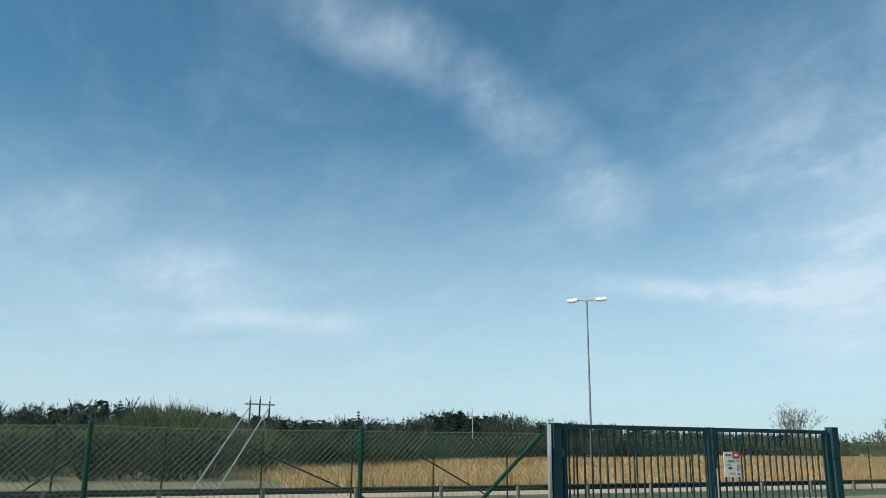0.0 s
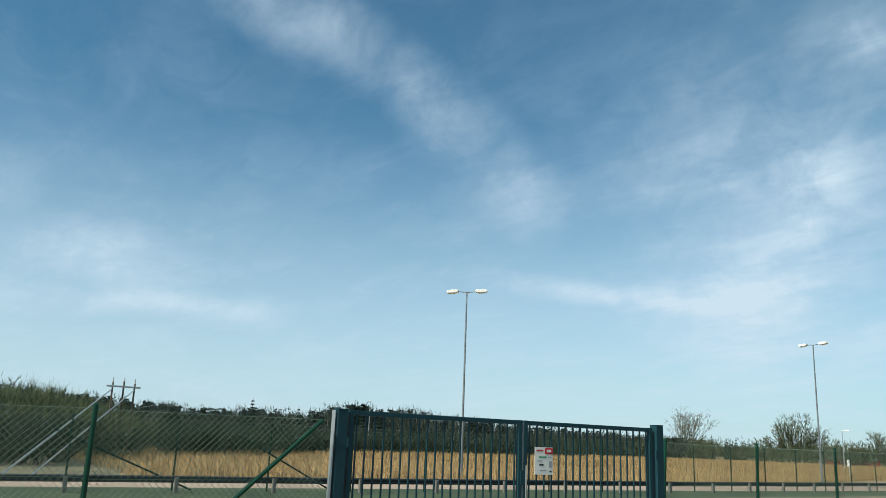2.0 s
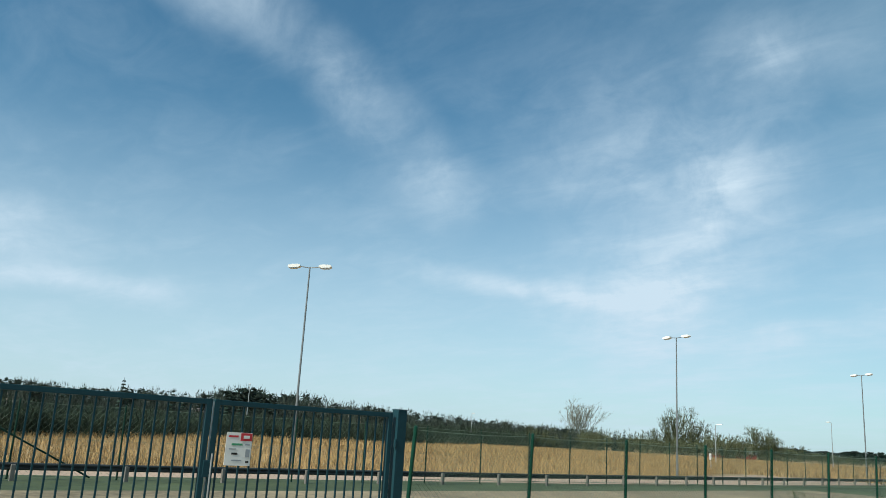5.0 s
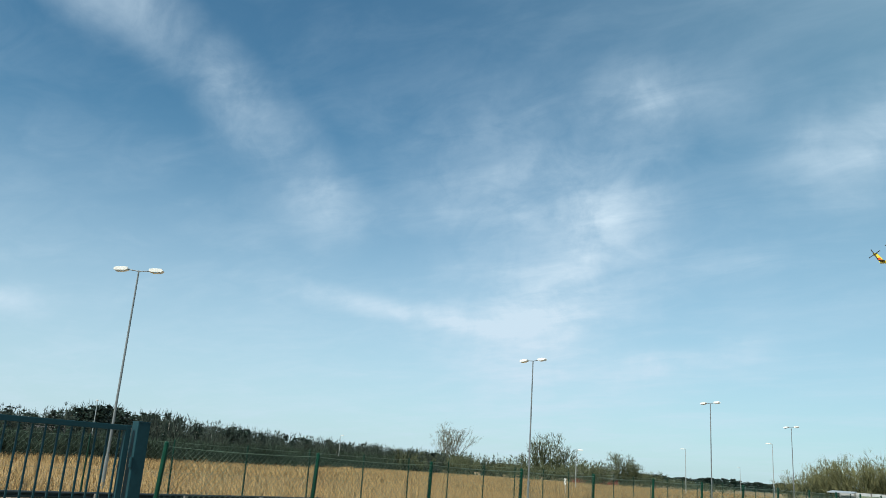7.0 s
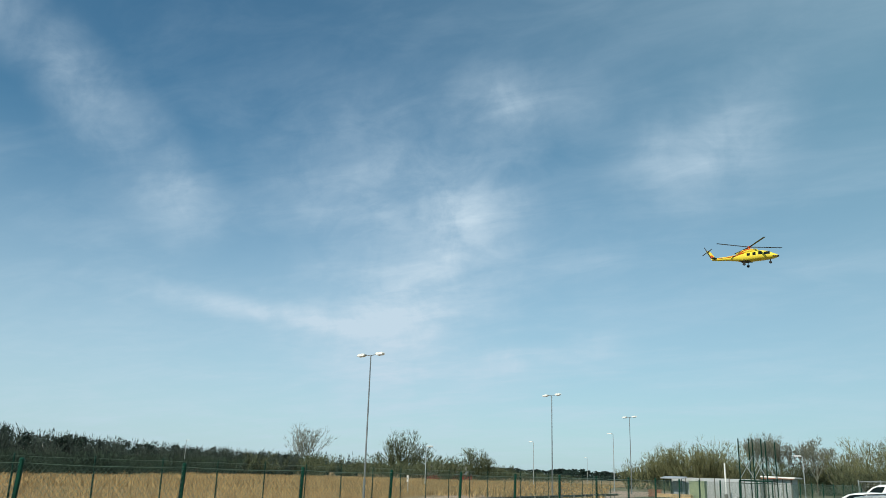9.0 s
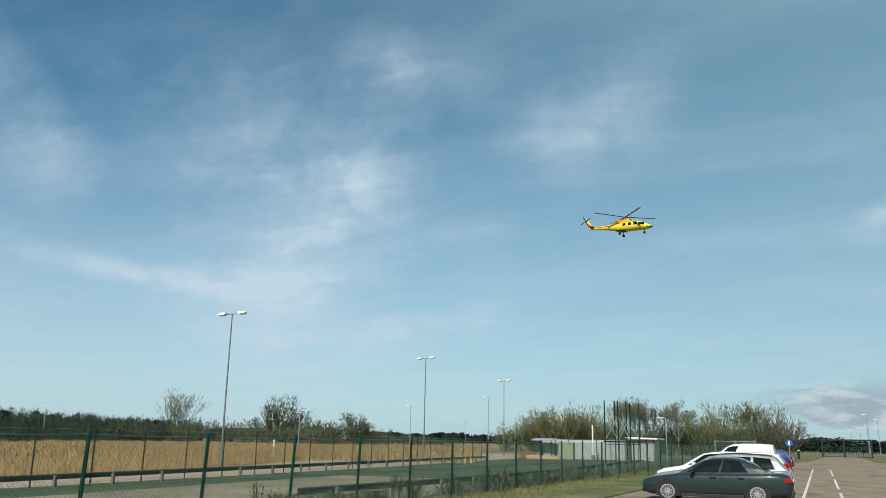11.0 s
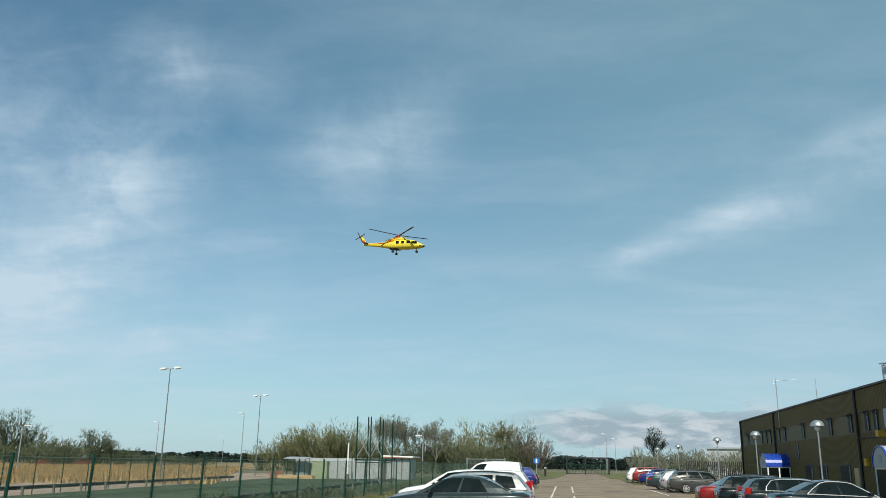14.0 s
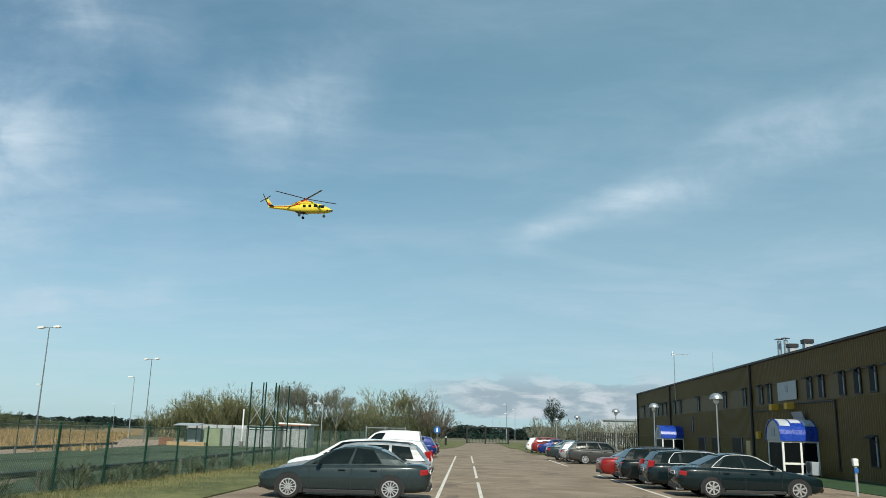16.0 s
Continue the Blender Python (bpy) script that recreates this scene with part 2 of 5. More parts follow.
asphalt_tree = Nodes(ASPHALT.node_tree)
pos = asphalt_tree.add("ShaderNodeNewGeometry").outputs["Position"]
wear = asphalt_tree.add("ShaderNodeMapping")
asphalt_tree.link(pos, wear.inputs[0])
wear.inputs["Scale"].default_value = (0.22, 0.10, 1.0)
grit, cloudy = asphalt_tree.noise(pos, 14.0, 5, 0.65), asphalt_tree.noise(pos, 0.5, 4, 0.6, 0.4)
patchy = asphalt_tree.smooth(asphalt_tree.noise(wear.outputs[0], 1.6, 6, 0.62, 0.8), 0.56, 0.66)
cells = asphalt_tree.add("ShaderNodeTexVoronoi")
cells.feature = "DISTANCE_TO_EDGE"
asphalt_tree.link(pos, cells.inputs["Vector"])
cells.inputs["Scale"].default_value = 0.16
crack = asphalt_tree.math("MULTIPLY", asphalt_tree.smooth(cells.outputs["Distance"], 0.0, 0.006, 1.0, 0.0), asphalt_tree.smooth(cloudy, 0.45, 0.6))
tone = asphalt_tree.math("ADD", asphalt_tree.math("MULTIPLY", grit, 0.45), asphalt_tree.math("MULTIPLY", cloudy, 0.55))
tar = asphalt_tree.mix(asphalt_tree.smooth(tone, 0.32, 0.68), (0.150, 0.108, 0.070, 1), (0.310, 0.240, 0.170, 1))
tar = asphalt_tree.mix(asphalt_tree.math("MULTIPLY", patchy, 0.65), tar, (0.085, 0.066, 0.050, 1))
tar = asphalt_tree.mix(crack, tar, (0.045, 0.037, 0.030, 1))
lay = asphalt_tree.add("ShaderNodeBsdfPrincipled")
asphalt_tree.link(tar, lay.inputs["Base Color"])
lay.inputs["Roughness"].default_value = 0.9
rise_ = asphalt_tree.add("ShaderNodeBump")
rise_.inputs["Distance"].default_value = 0.004
asphalt_tree.link(grit, rise_.inputs["Height"])
asphalt_tree.link(rise_.outputs[0], lay.inputs["Normal"])
asphalt_tree.link(lay.outputs[0], asphalt_tree.add("ShaderNodeOutputMaterial").inputs[0])

# ---- builders ----


def thing(name, m, label, category, group="", kind=""):
    ob = new(name)
    ob.matrix_basis = m
    return tagged(ob, label, category, group, kind)


def part(name, bm, mat, parent=None, label="", smooth=False):
    """Link a bmesh as one mesh object, under a thing or a part where given."""
    mesh = bpy.data.meshes.new(name)
    bm.to_mesh(mesh)
    bm.free()
    mesh.materials.append(mat)
    if smooth:
        mesh.shade_smooth()
    ob = new(name, mesh)
    if parent is not None:
        ob.parent = parent
    return tagged(ob, label)


def again(name, ob, parent, m):
    """The same mesh once more as a part of its own."""
    o = new(name, ob.data)
    o.parent, o.matrix_basis = parent, m
    return o


def box(bm, size, at=(0, 0, 0), rot=(0, 0, 0), bevel=0.0):
    made = bmesh.ops.create_cube(bm, size=1.0, matrix=pose(*at, *rot) @ Matrix.Diagonal((*size, 1)))
    if bevel:
        edges = list({e for v in made["verts"] for e in v.link_edges})
        bmesh.ops.bevel(bm, geom=edges, offset=bevel, segments=2, affect="EDGES", profile=0.6)
    return bm


def rod(bm, a, b, r0, r1=None, n=8):
    a, b = Vector(a), Vector(b)
    r1 = r0 if r1 is None else r1
    q = (b - a).to_track_quat("Z", "Y").to_matrix().to_4x4()
    bmesh.ops.create_cone(bm, cap_ends=True, segments=n, radius1=r0, radius2=r1, depth=(b - a).length,
                          matrix=Matrix.Translation((a + b) / 2) @ q)
    return bm


def prism(bm, outline, lo, hi, axis="y"):
    """Extrude an outline of (u, z) from lo to hi along an axis."""
    place = {"y": lambda u, z, s: (u, s, z), "x": lambda u, z, s: (s, u, z), "z": lambda u, z, s: (u, z, s)}[axis]
    a = [bm.verts.new(place(u, z, lo)) for u, z in outline]
    b = [bm.verts.new(place(u, z, hi)) for u, z in outline]
    n = len(outline)
    for i in range(n):
        bm.faces.new((a[i], a[(i + 1) % n], b[(i + 1) % n], b[i]))
    bm.faces.new(a[::-1])
    bm.faces.new(b)
    bmesh.ops.recalc_face_normals(bm, faces=bm.faces)
    return bm


def fresh():
    return bmesh.new()


class Soup:
    """Many small pieces gathered in arrays and made into one mesh."""

    def __init__(self):
        self.v, self.f, self.n = [], [], 0

    def add(self, verts, faces):
        verts, faces = np.asarray(verts, float), np.asarray(faces, int)
        self.v.append(verts)
        self.f.append(faces + self.n)
        self.n += len(verts)

    def tube(self, a, b, r0, r1, n=3):
        a, b = np.array(a, float), np.array(b, float)
        d = (b - a) / (np.linalg.norm(b - a) + 1e-9)
        u = np.cross(d, (0, 0, 1) if abs(d[2]) < 0.9 else (1, 0, 0))
        u /= np.linalg.norm(u)
        v = np.cross(d, u)
        ring = [(math.cos(2 * math.pi * i / n), math.sin(2 * math.pi * i / n)) for i in range(n)]
        verts = [a + r0 * (c * u + s * v) for c, s in ring] + [b + r1 * (c * u + s * v) for c, s in ring]
        faces = []
        for i in range(n):
            j = (i + 1) % n
            faces += [(i, j, n + j), (i, n + j, n + i)]
        self.add(verts, faces)

    def arrays(self):
        return np.concatenate(self.v), np.concatenate(self.f)

    def mesh(self, name, mat):
        v, f = self.arrays()
        me = bpy.data.meshes.new(name)
        me.vertices.add(len(v))
        me.vertices.foreach_set("co", v.astype(np.float32).ravel())
        me.loops.add(f.size)
        me.loops.foreach_set("vertex_index", f.astype(np.int32).ravel())
        me.polygons.add(len(f))
        me.polygons.foreach_set("loop_start", np.arange(0, f.size, 3, dtype=np.int32))
        me.update(calc_edges=True)
        me.materials.append(mat)
        return me


def sheet_of(name, outline, z, mat, label, category, kind="structure", thick=0.05):
    """A flat slab of ground with its top at z."""
    bm = prism(fresh(), outline, z - thick, z, "z")
    return tagged(part(name, bm, mat), label, category, kind=kind)


rnd = random.Random(7)

# ---- the ground ----
bm = fresh()
bmesh.ops.create_grid(bm, x_segments=24, y_segments=24, size=2600)
ground = part("ground", bm, FAR_GROUND)
ground.location.z = -0.06
tagged(ground, "flat dull brown and green open country ground", "ground", kind="structure")
TILT = -0.023
sheet_of("road", [(-7.4, -60), (13.5, -60), (11.6, 88), (2.2, 104), (1.2, 190), (-4.2, 190), (-4.6, 104), (-8.2, 60)], 0.0, ASPHALT,
         "worn reddish grey asphalt parking lot and road", "road")
sheet_of("verge_west", [(-12.2, -7.0), (-7.757, -7.0), (-8.204, 60), (-4.604, 104), (-4.204, 190), (-12.6, 190)], 0.03, TURF,
         "rough yellow green grass verge along the fence", "grass")
sheet_of("lot_west", [(-12.2, -60), (-7.404, -60), (-7.757, -7.004), (-12.2, -7.004)], 0.0, SAND, "packed sandy gravel before the gate", "gravel")
sheet_of("sand_yard", [(-19.6, -60), (-12.204, -60), (-12.204, 13), (-16.5, 25.5), (-22.2, 24.5), (-20.6, 4), (-19.6, -14)], -0.005, SAND,
         "bare trodden sandy gravel yard inside the fence", "gravel")
sheet_of("strip_west", [(-24.2, -60), (-19.604, -60), (-19.604, -14), (-20.604, 4), (-22.204, 24.504), (-16.504, 25.504), (-12.3, 13.3), (-12.604, 100), (-34, 100), (-26.0, 30), (-24.4, 10)],
         -0.01, STRIP, "thin mown green grass inside the fence", "grass")
sheet_of("gravel_track", [(-27.6, -60), (-24.3, -60), (-24.5, 10), (-26.1, 30), (-29.8, 60), (-34.1, 100), (-60, 100), (-44, 66), (-29.5, 20)], -0.015, PINK,
         "pale reddish gravel track outside the far fence", "gravel")
sheet_of("reed_field", [(-420, 74), (-27.7, -14.5), (-29.6, 20), (-44.1, 66), (-60.1, 100), (-80, 400), (-420, 400)], -0.02, STRAW,
         "dry golden winter grass field", "field")
sheet_of("lawn_east", [(13.504, -60), (60, -60), (60, 92), (11.62, 92), (11.604, 88)], 0.02, LAWN, "green lawn strip before the brown building", "grass")
sheet_of("verge_east", [(3.4, 74), (9.4, 72), (12.0, 88), (8.2, 100), (3.0, 104)], 0.03, TURF, "grass island beside the parking lot", "grass")
sheet_of("verge_north", [(2.25, 104.1), (40, 104.1), (40, 190), (1.3, 190)], 0.02, TURF, "rough grass beside the far road", "grass")


def along(x, y):
    return x + TILT * (y - 20)


def marking(x, y0, y1, width=0.10):
    bm = fresh()
    a, b = along(x, y0), along(x, y1)
    prism(bm, [(a - width / 2, y0), (a + width / 2, y0), (b + width / 2, y1), (b - width / 2, y1)], 0.0, 0.004, "z")
    tagged(part("lane_marking", bm, MARKING), "worn white painted lane line on asphalt", "road marking", "lane lines", "structure")


for y0, y1 in ((8, 46), (47, 62)):
    marking(-2.36, y0, y1)
for y0, y1 in ((8, 27), (30, 42), (47, 62)):
    marking(-1.15, y0, y1)
bm = fresh()
prism(bm, [(4.6, 12), (4.72, 12), (4.22, 36), (4.1, 36)], 0.0, 0.004, "z")
tagged(part("bay_marking", bm, MARKING), "faded white parking bay edge line", "road marking", "lane lines", "structure")
bm = fresh()
prism(bm, [(3.75, 46), (3.87, 46), (3.55, 60), (3.43, 60)], 0.0, 0.004, "z")
tagged(part("bay_marking", bm, MARKING), "faded white parking bay edge line", "road marking", "lane lines", "structure")

# ---- the gate ----
GX = -11.36
gate = thing("swing_gate", pose(GX, -11.25, 0), "blue grey steel double swing gate with vertical bars, closed", "gate")


def gate_post(y, w, h, label):
    bm = box(fresh(), (w, w, h), (0, 0, h / 2), bevel=0.008)
    o = part("gate_post", bm, GATE, gate, label)
    o.location = (0, y, 0)
    cap = part("post_cap", box(fresh(), (w + 0.01, w + 0.01, 0.012), (0, 0, h + 0.007), bevel=0.003), GATE, o)
    for z in (0.45, 1.45):
        part("hinge", rod(fresh(), (w / 2 - .01, math.copysign(w / 2 + .02, -y), z - .06), (w / 2 - .01, math.copysign(w / 2 + .02, -y), z + .06), 0.022), GATE, o)
    return o


gate_post(-3.18, 0.16, 1.91, "thick square steel gate post")
gate_post(3.21, 0.17, 1.96, "square steel gate post")


def leaf(y0, y1, top):
    ob = part("gate_leaf", box(fresh(), (0.07, y1 - y0, 0.07), (0, (y0 + y1) / 2, top - 0.035), bevel=0.006), GATE, gate)
    part("bottom_rail", box(fresh(), (0.07, y1 - y0 - 0.16, 0.07), (0, (y0 + y1) / 2, 0.16), bevel=0.006), GATE, ob)
    for y in (y0 + 0.035, y1 - 0.035):
        part("stile", box(fresh(), (0.074, 0.074, top - 0.12), (0, y, (top + 0.12) / 2 + 0.004), bevel=0.006), GATE, ob)
    n = int((y1 - y0 - 0.16) / 0.146)
    bar = None
    for i in range(n):
        y = y0 + 0.13 + (y1 - y0 - 0.26) * i / (n - 1)
        m = pose(0, y, 0)
        if bar is None:
            bar = part("bar", box(fresh(), (0.022, 0.022, top - 0.22), (0, 0, (top - 0.07 + 0.195) / 2)), GATE, ob)
            bar.matrix_basis = m
        else:
            again("bar", bar, ob, m)
    return ob


# Pale strips added on the -y faces put the sunlight there into the colour.
for y, w_, h in ((-3.294, 0.12, 1.90), (0.126, 0.05, 1.88), (3.068, 0.05, 1.88)):
    part("sunlit_edge", box(fresh(), (w_, 0.006, h), (0, y, h / 2), bevel=0.002), GALVANISED, gate, "pale strip standing for sunlight on the gate edge")
leaf(-3.05, 0.09, 1.91)
leaf(0.13, 3.06, 1.91)
part("drop_bolt", rod(fresh(), (0.06, 0.16, 0.1), (0.06, 0.16, 1.2), 0.012), GALVANISED, gate, "pale steel drop bolt")
part("lock_box", box(fresh(), (0.09, 0.10, 0.22), (0.0, 0.11, 1.0), bevel=0.008), GATE, gate)

sign = thing("gate_sign", pose(GX + 0.05, -10.72, 1.27) @ Matrix.Scale(0.88, 4), "white information sign with a red corner block, hung on gate bars", "sign")
part("panel", box(fresh(), (0.008, 0.43, 0.50), bevel=0.002), WHITE, sign)
part("red_block", box(fresh(), (0.004, 0.19, 0.12), (0.007, 0.115, 0.185)), RED_PRINT, sign, "red corner block")
for k, (y, z, wy, wz, mt) in enumerate(((0.115, 0.185, 0.10, 0.045, WHITE),)):
    part("red_block_bar", box(fresh(), (0.003, wy, wz), (0.011, y, z)), mt, sign)
for y, z, wy, wz, mt in ((-0.10, 0.19, 0.16, 0.03, RED_PRINT), (-0.03, 0.07, 0.18, 0.03, GREEN_PRINT), (0.14, 0.07, 0.08, 0.02, GREY_PRINT),
                         (-0.10, 0.0, 0.12, 0.015, GREY_PRINT), (-0.06, -0.07, 0.10, 0.03, BLACK), (-0.02, -0.17, 0.16, 0.02, GREY_PRINT),
                         (0.155, -0.06, 0.07, 0.12, GREY_PRINT), (0.16, -0.19, 0.05, 0.03, BLACK)):
    part("print_bar", box(fresh(), (0.003, wy, wz), (0.006, y, z)), mt, sign)

# ---- chain-link fences ----


def mesh_panel(length, height, pitch, r):
    """Woven diagonal wire between two posts, sagging a little at the top."""
    s = Soup()
    count = int((length + height) / pitch)
    for way_ in (1, -1):
        for i in range(count):
            u0 = i * pitch - height
            a, b = (u0, 0.0), (u0 + height, height)
            t0, t1 = max(0.0, -a[0] / height), min(1.0, (length - a[0]) / height)
            if t1 - t0 < 0.02:
                continue
            p, q = (a[0] + height * t0, height * t0), (a[0] + height * t1, height * t1)
            if way_ < 0:
                p, q = (length - p[0], p[1]), (length - q[0], q[1])
            o = 0.004 * way_
            s.tube((o, p[0], p[1]), (o, q[0], q[1]), r, r, 3)
    return s


def fence(name, points, spacing, height, post_r, post_mat, wire, label, first=0.0, pitch=0.088, wire_r=0.003, lean=0.0, braces=(), above=0.03):
    """Posts along a line with a woven mesh and tension wires between them."""
    pts = [Vector((x, y, 0)) for x, y in points]
    f = thing(name, Matrix.Translation(pts[0]), label, "fence")
    places = []
    left = first
    for a, b in zip(pts, pts[1:]):
        L = (b - a).length
        while left <= L + 1e-6:
            places.append(a + (b - a) * (left / L))
            left += spacing
        left -= L
    post = None
    for p in places:
        m = Matrix.Translation(p - pts[0]) @ pose(0, 0, 0, rnd.uniform(-.8, .8) - lean, rnd.uniform(-.8, .8), 0) @ Matrix.Translation((0, -0.6 * math.sin(radians(lean)) * height, 0))
        if post is None:
            bm = rod(fresh(), (0, 0, -0.1), (0, 0, height + above), post_r, n=10)
            rod(bm, (0, 0, height + above), (0, 0, height + above + 0.025), post_r * 1.15, post_r * 0.5, 10)
            post = part("post", bm, post_mat, f)
            post.matrix_basis = m
        else:
            again("post", post, f, m)
    panel = None
    for a, b in zip(places, places[1:]):
        d = b - a
        m = Matrix.Translation(a - pts[0]) @ pose(0, 0, 0.04, 0, 0, math.degrees(math.atan2(d.y, d.x)) - 90)
        if abs(d.length - spacing) > 0.4:
            continue
        if panel is None:
            panel = new("wire_mesh", mesh_panel(spacing, height - 0.06, pitch, wire_r).mesh("wire_mesh", wire))
            panel.parent, panel.matrix_basis = f, m
            tension = []
            for z in (0.02, height * 0.5, height - 0.05):
                sag = 0.025 if z > 1 else 0.0
                wires = fresh()
                for k in range(6):
                    y0, y1 = spacing * k / 6, spacing * (k + 1) / 6
                    dip = lambda y: sag * 4 * (y / spacing) * (1 - y / spacing)
                    rod(wires, (0.008, y0, z - dip(y0)), (0.008, y1, z - dip(y1)), wire_r * 1.5, n=4)
                bmesh.ops.remove_doubles(wires, verts=wires.verts, dist=0.002)
                tension.append(part("tension_wire", wires, wire, f))
                tension[-1].matrix_basis = m
        else:
            again("wire_mesh", panel, f, m)
            for one in tension:
                again("tension_wire", one, f, m)
    for a, b in braces:
        part("brace", rod(fresh(), Vector(a) - pts[0], Vector(b) - pts[0], post_r * 0.9, n=10), post_mat, f)
    return f


fence("chain_link_fence", [(-11.27, -17.79), (-11.27, -46)], 3.6, 1.76, 0.035, FENCE_GREEN, WIRE,
      "green chain-link fence beside the gate with a sloping brace", braces=(((-11.27, -14.75, 1.74), (-11.27, -16.55, 0.1)),))
link = new("wire_mesh", mesh_panel(3.1, 1.72, 0.088, 0.003).mesh("wire_mesh", WIRE))
link.parent = bpy.data.objects["chain_link_fence"]
link.matrix_basis = pose(0, 0, 0.04)
for z in (0.9, 1.73):
    part("tension_wire", rod(fresh(), (0, 0, z), (0, 3.0, z + 0.02), 0.0035, n=4), WIRE, bpy.data.objects["chain_link_fence"])
fence("chain_link_fence", [(-11.74, -7.475), (-11.76, 26), (-10.6, 46), (-9.6, 60)], 2.717, 1.69, 0.034, FENCE_GREEN, WIRE,
      "long green chain-link fence along the parking lot", first=0.0, lean=3.0)
fence("far_fence", [(-22.3, -60), (-22.9, -10), (-23.7, 6), (-25.2, 19), (-29.8, 60)], 2.6, 1.85, 0.026, FENCE_DARK, WIRE,
      "far green chain-link fence by the reed field", first=1.9, pitch=0.16, wire_r=0.002,
      braces=(((-22.7, -17, 1.5), (-22.5, -13.5, 0.05)), ((-22.75, -12.3, 1.5), (-22.9, -9.4, 0.05)), ((-22.65, -21.3, 1.10), (-22.6, -22.7, 0.10))))


def crash_rail(points, label, spacing=2.6, z=0.42):
    """A W-profile barrier on short posts."""
    pts = [Vector((x, y, 0)) for x, y in points]
    r = thing("crash_barrier", Matrix.Translation(pts[0]), label, "barrier")
    outline = [(-.02, -.085), (.02, -.085), (.06, -.06), (.06, -.03), (.02, -.012), (.02, .012), (.06, .03), (.06, .06), (.02, .085), (-.02, .085)]
    post = None
    for a, b in zip(pts, pts[1:]):
        d = b - a
        L = d.length
        m = Matrix.Translation(a - pts[0]) @ pose(0, 0, 0, 0, 0, math.degrees(math.atan2(d.y, d.x)) - 90)
        bm = prism(fresh(), outline, 0, L, "y")
        o = part("beam", bm, RAIL, r, "dark steel beam")
        o.matrix_basis = m @ pose(0, 0, z)
        n = max(1, int(L / spacing))
        for i in range(n):
            mm = m @ pose(0.10, (i + 0.5) * L / n, 0)
            if post is None:
                post = part("barrier_post", box(fresh(), (0.09, 0.10, z + 0.1), (0, 0, (z + 0.1) / 2 - 0.05), bevel=0.01), CONCRETE, r, "pale short post")
                post.matrix_basis = mm
            else:
                again("barrier_post", post, r, mm)
    return r


crash_rail([(-21.9, -60), (-22.4, -10), (-23.2, 6), (-24.7, 19), (-29.2, 59)], "dark steel crash barrier on short posts before the far fence", z=0.32)
crash_rail([(-12.9, 8), (-12.7, 14), (-12.8, 27), (-13.9, 41), (-15.0, 56)], "dark steel crash barrier behind the parking lot fence")

# ---- light poles ----


def twin_lamp(x, y, turn, h=8.62):
    t = thing("street_lamp", pose(x, y, 0, 0, 0, turn), "tall galvanised light pole with two white lamp heads", "street lamp", "tall light poles")
    bm = rod(fresh(), (0, 0, -0.1), (0, 0, 1.2), 0.075, n=12)
    rod(bm, (0, 0, 1.2), (0, 0, h), 0.055, 0.034, 12)
    part("pole", bm, POLE, t, smooth=False)
    part("arm", rod(rod(fresh(), (-0.55, 0, h + 0.03), (0, 0, h - 0.03), 0.022), (0, 0, h - 0.03), (0.55, 0, h + 0.03), 0.022), POLE, t)
    for s in (-1, 1):
        bm = prism(fresh(), [(0, -0.05), (0.12, -0.09), (0.5, -0.09), (0.58, -0.04), (0.52, 0.06), (0.15, 0.08), (0, 0.05)], -0.14, 0.14)
        bmesh.ops.bevel(bm, geom=list(bm.edges), offset=0.015, segments=2, affect="EDGES")
        o = part("lamp_head", bm, LAMP_WHITE, t, "white lamp housing")
        o.matrix_basis = pose(s * 0.42, 0, h + 0.04, 0, -s * 4, 0 if s > 0 else 180)
        g = part("lamp_glass", box(fresh(), (0.34, 0.2, 0.03), (0.31, 0, -0.1), bevel=0.01), HEAD, o)
    return t


twin_lamp(-32.62, 1.41, 50)
twin_lamp(-32.62, 28.21, 2)
twin_lamp(-33.49, 54.97, -12)
twin_lamp(-36.65, 81.68, -18)


def single_lamp(x, y, turn, h):
    t = thing("street_lamp", pose(x, y, 0, 0, 0, turn), "slim far grey light pole with one lamp head", "street lamp", "far light poles")
    part("pole", rod(fresh(), (0, 0, -0.1), (0, 0, h), 0.075, 0.04, 8), GALVANISED, t)
    bm = rod(fresh(), (0, 0, h - 0.02), (0.35, 0, h + 0.05), 0.025)
    part("arm", bm, GALVANISED, t)
    part("lamp_head", box(fresh(), (0.7, 0.26, 0.12), (0.55, 0, h + 0.07), bevel=0.03), LAMP_WHITE, t)
    return t


def globe_lamp(x, y, h=4.0):
    t = thing("globe_lamp", pose(x, y, 0), "grey park lamp post with a domed shade", "street lamp", "domed lamps")
    part("pole", rod(rod(fresh(), (0, 0, -0.05), (0, 0, 1.0), 0.06), (0, 0, 1.0), (0, 0, h - 0.3), 0.04), GALVANISED, t)
    bm = fresh()
    bmesh.ops.create_uvsphere(bm, u_segments=20, v_segments=12, radius=0.34, matrix=pose(0, 0, h - 0.16) @ Matrix.Diagonal((1, 1, 0.85, 1)))
    bmesh.ops.bisect_plane(bm, geom=bm.verts[:] + bm.edges[:] + bm.faces[:], plane_co=(0, 0, h - 0.16), plane_no=(0, 0, -1), clear_outer=True)
    rod(bm, (0, 0, h - 0.19), (0, 0, h - 0.16), 0.35, 0.35, 20)
    part("shade", bm, GALVANISED, t, "domed grey metal shade", True)
    bm = fresh()
    bmesh.ops.create_uvsphere(bm, u_segments=12, v_segments=8, radius=0.16, matrix=pose(0, 0, h - 0.28))
    part("bulb_glass", bm, LAMP_WHITE, t, smooth=True)
    return t


for gx, gy in ((11.0, 40.4), (10.6, 54.5), (10.0, 67.5), (9.4, 92), (8.6, 110)):
    globe_lamp(gx, gy)

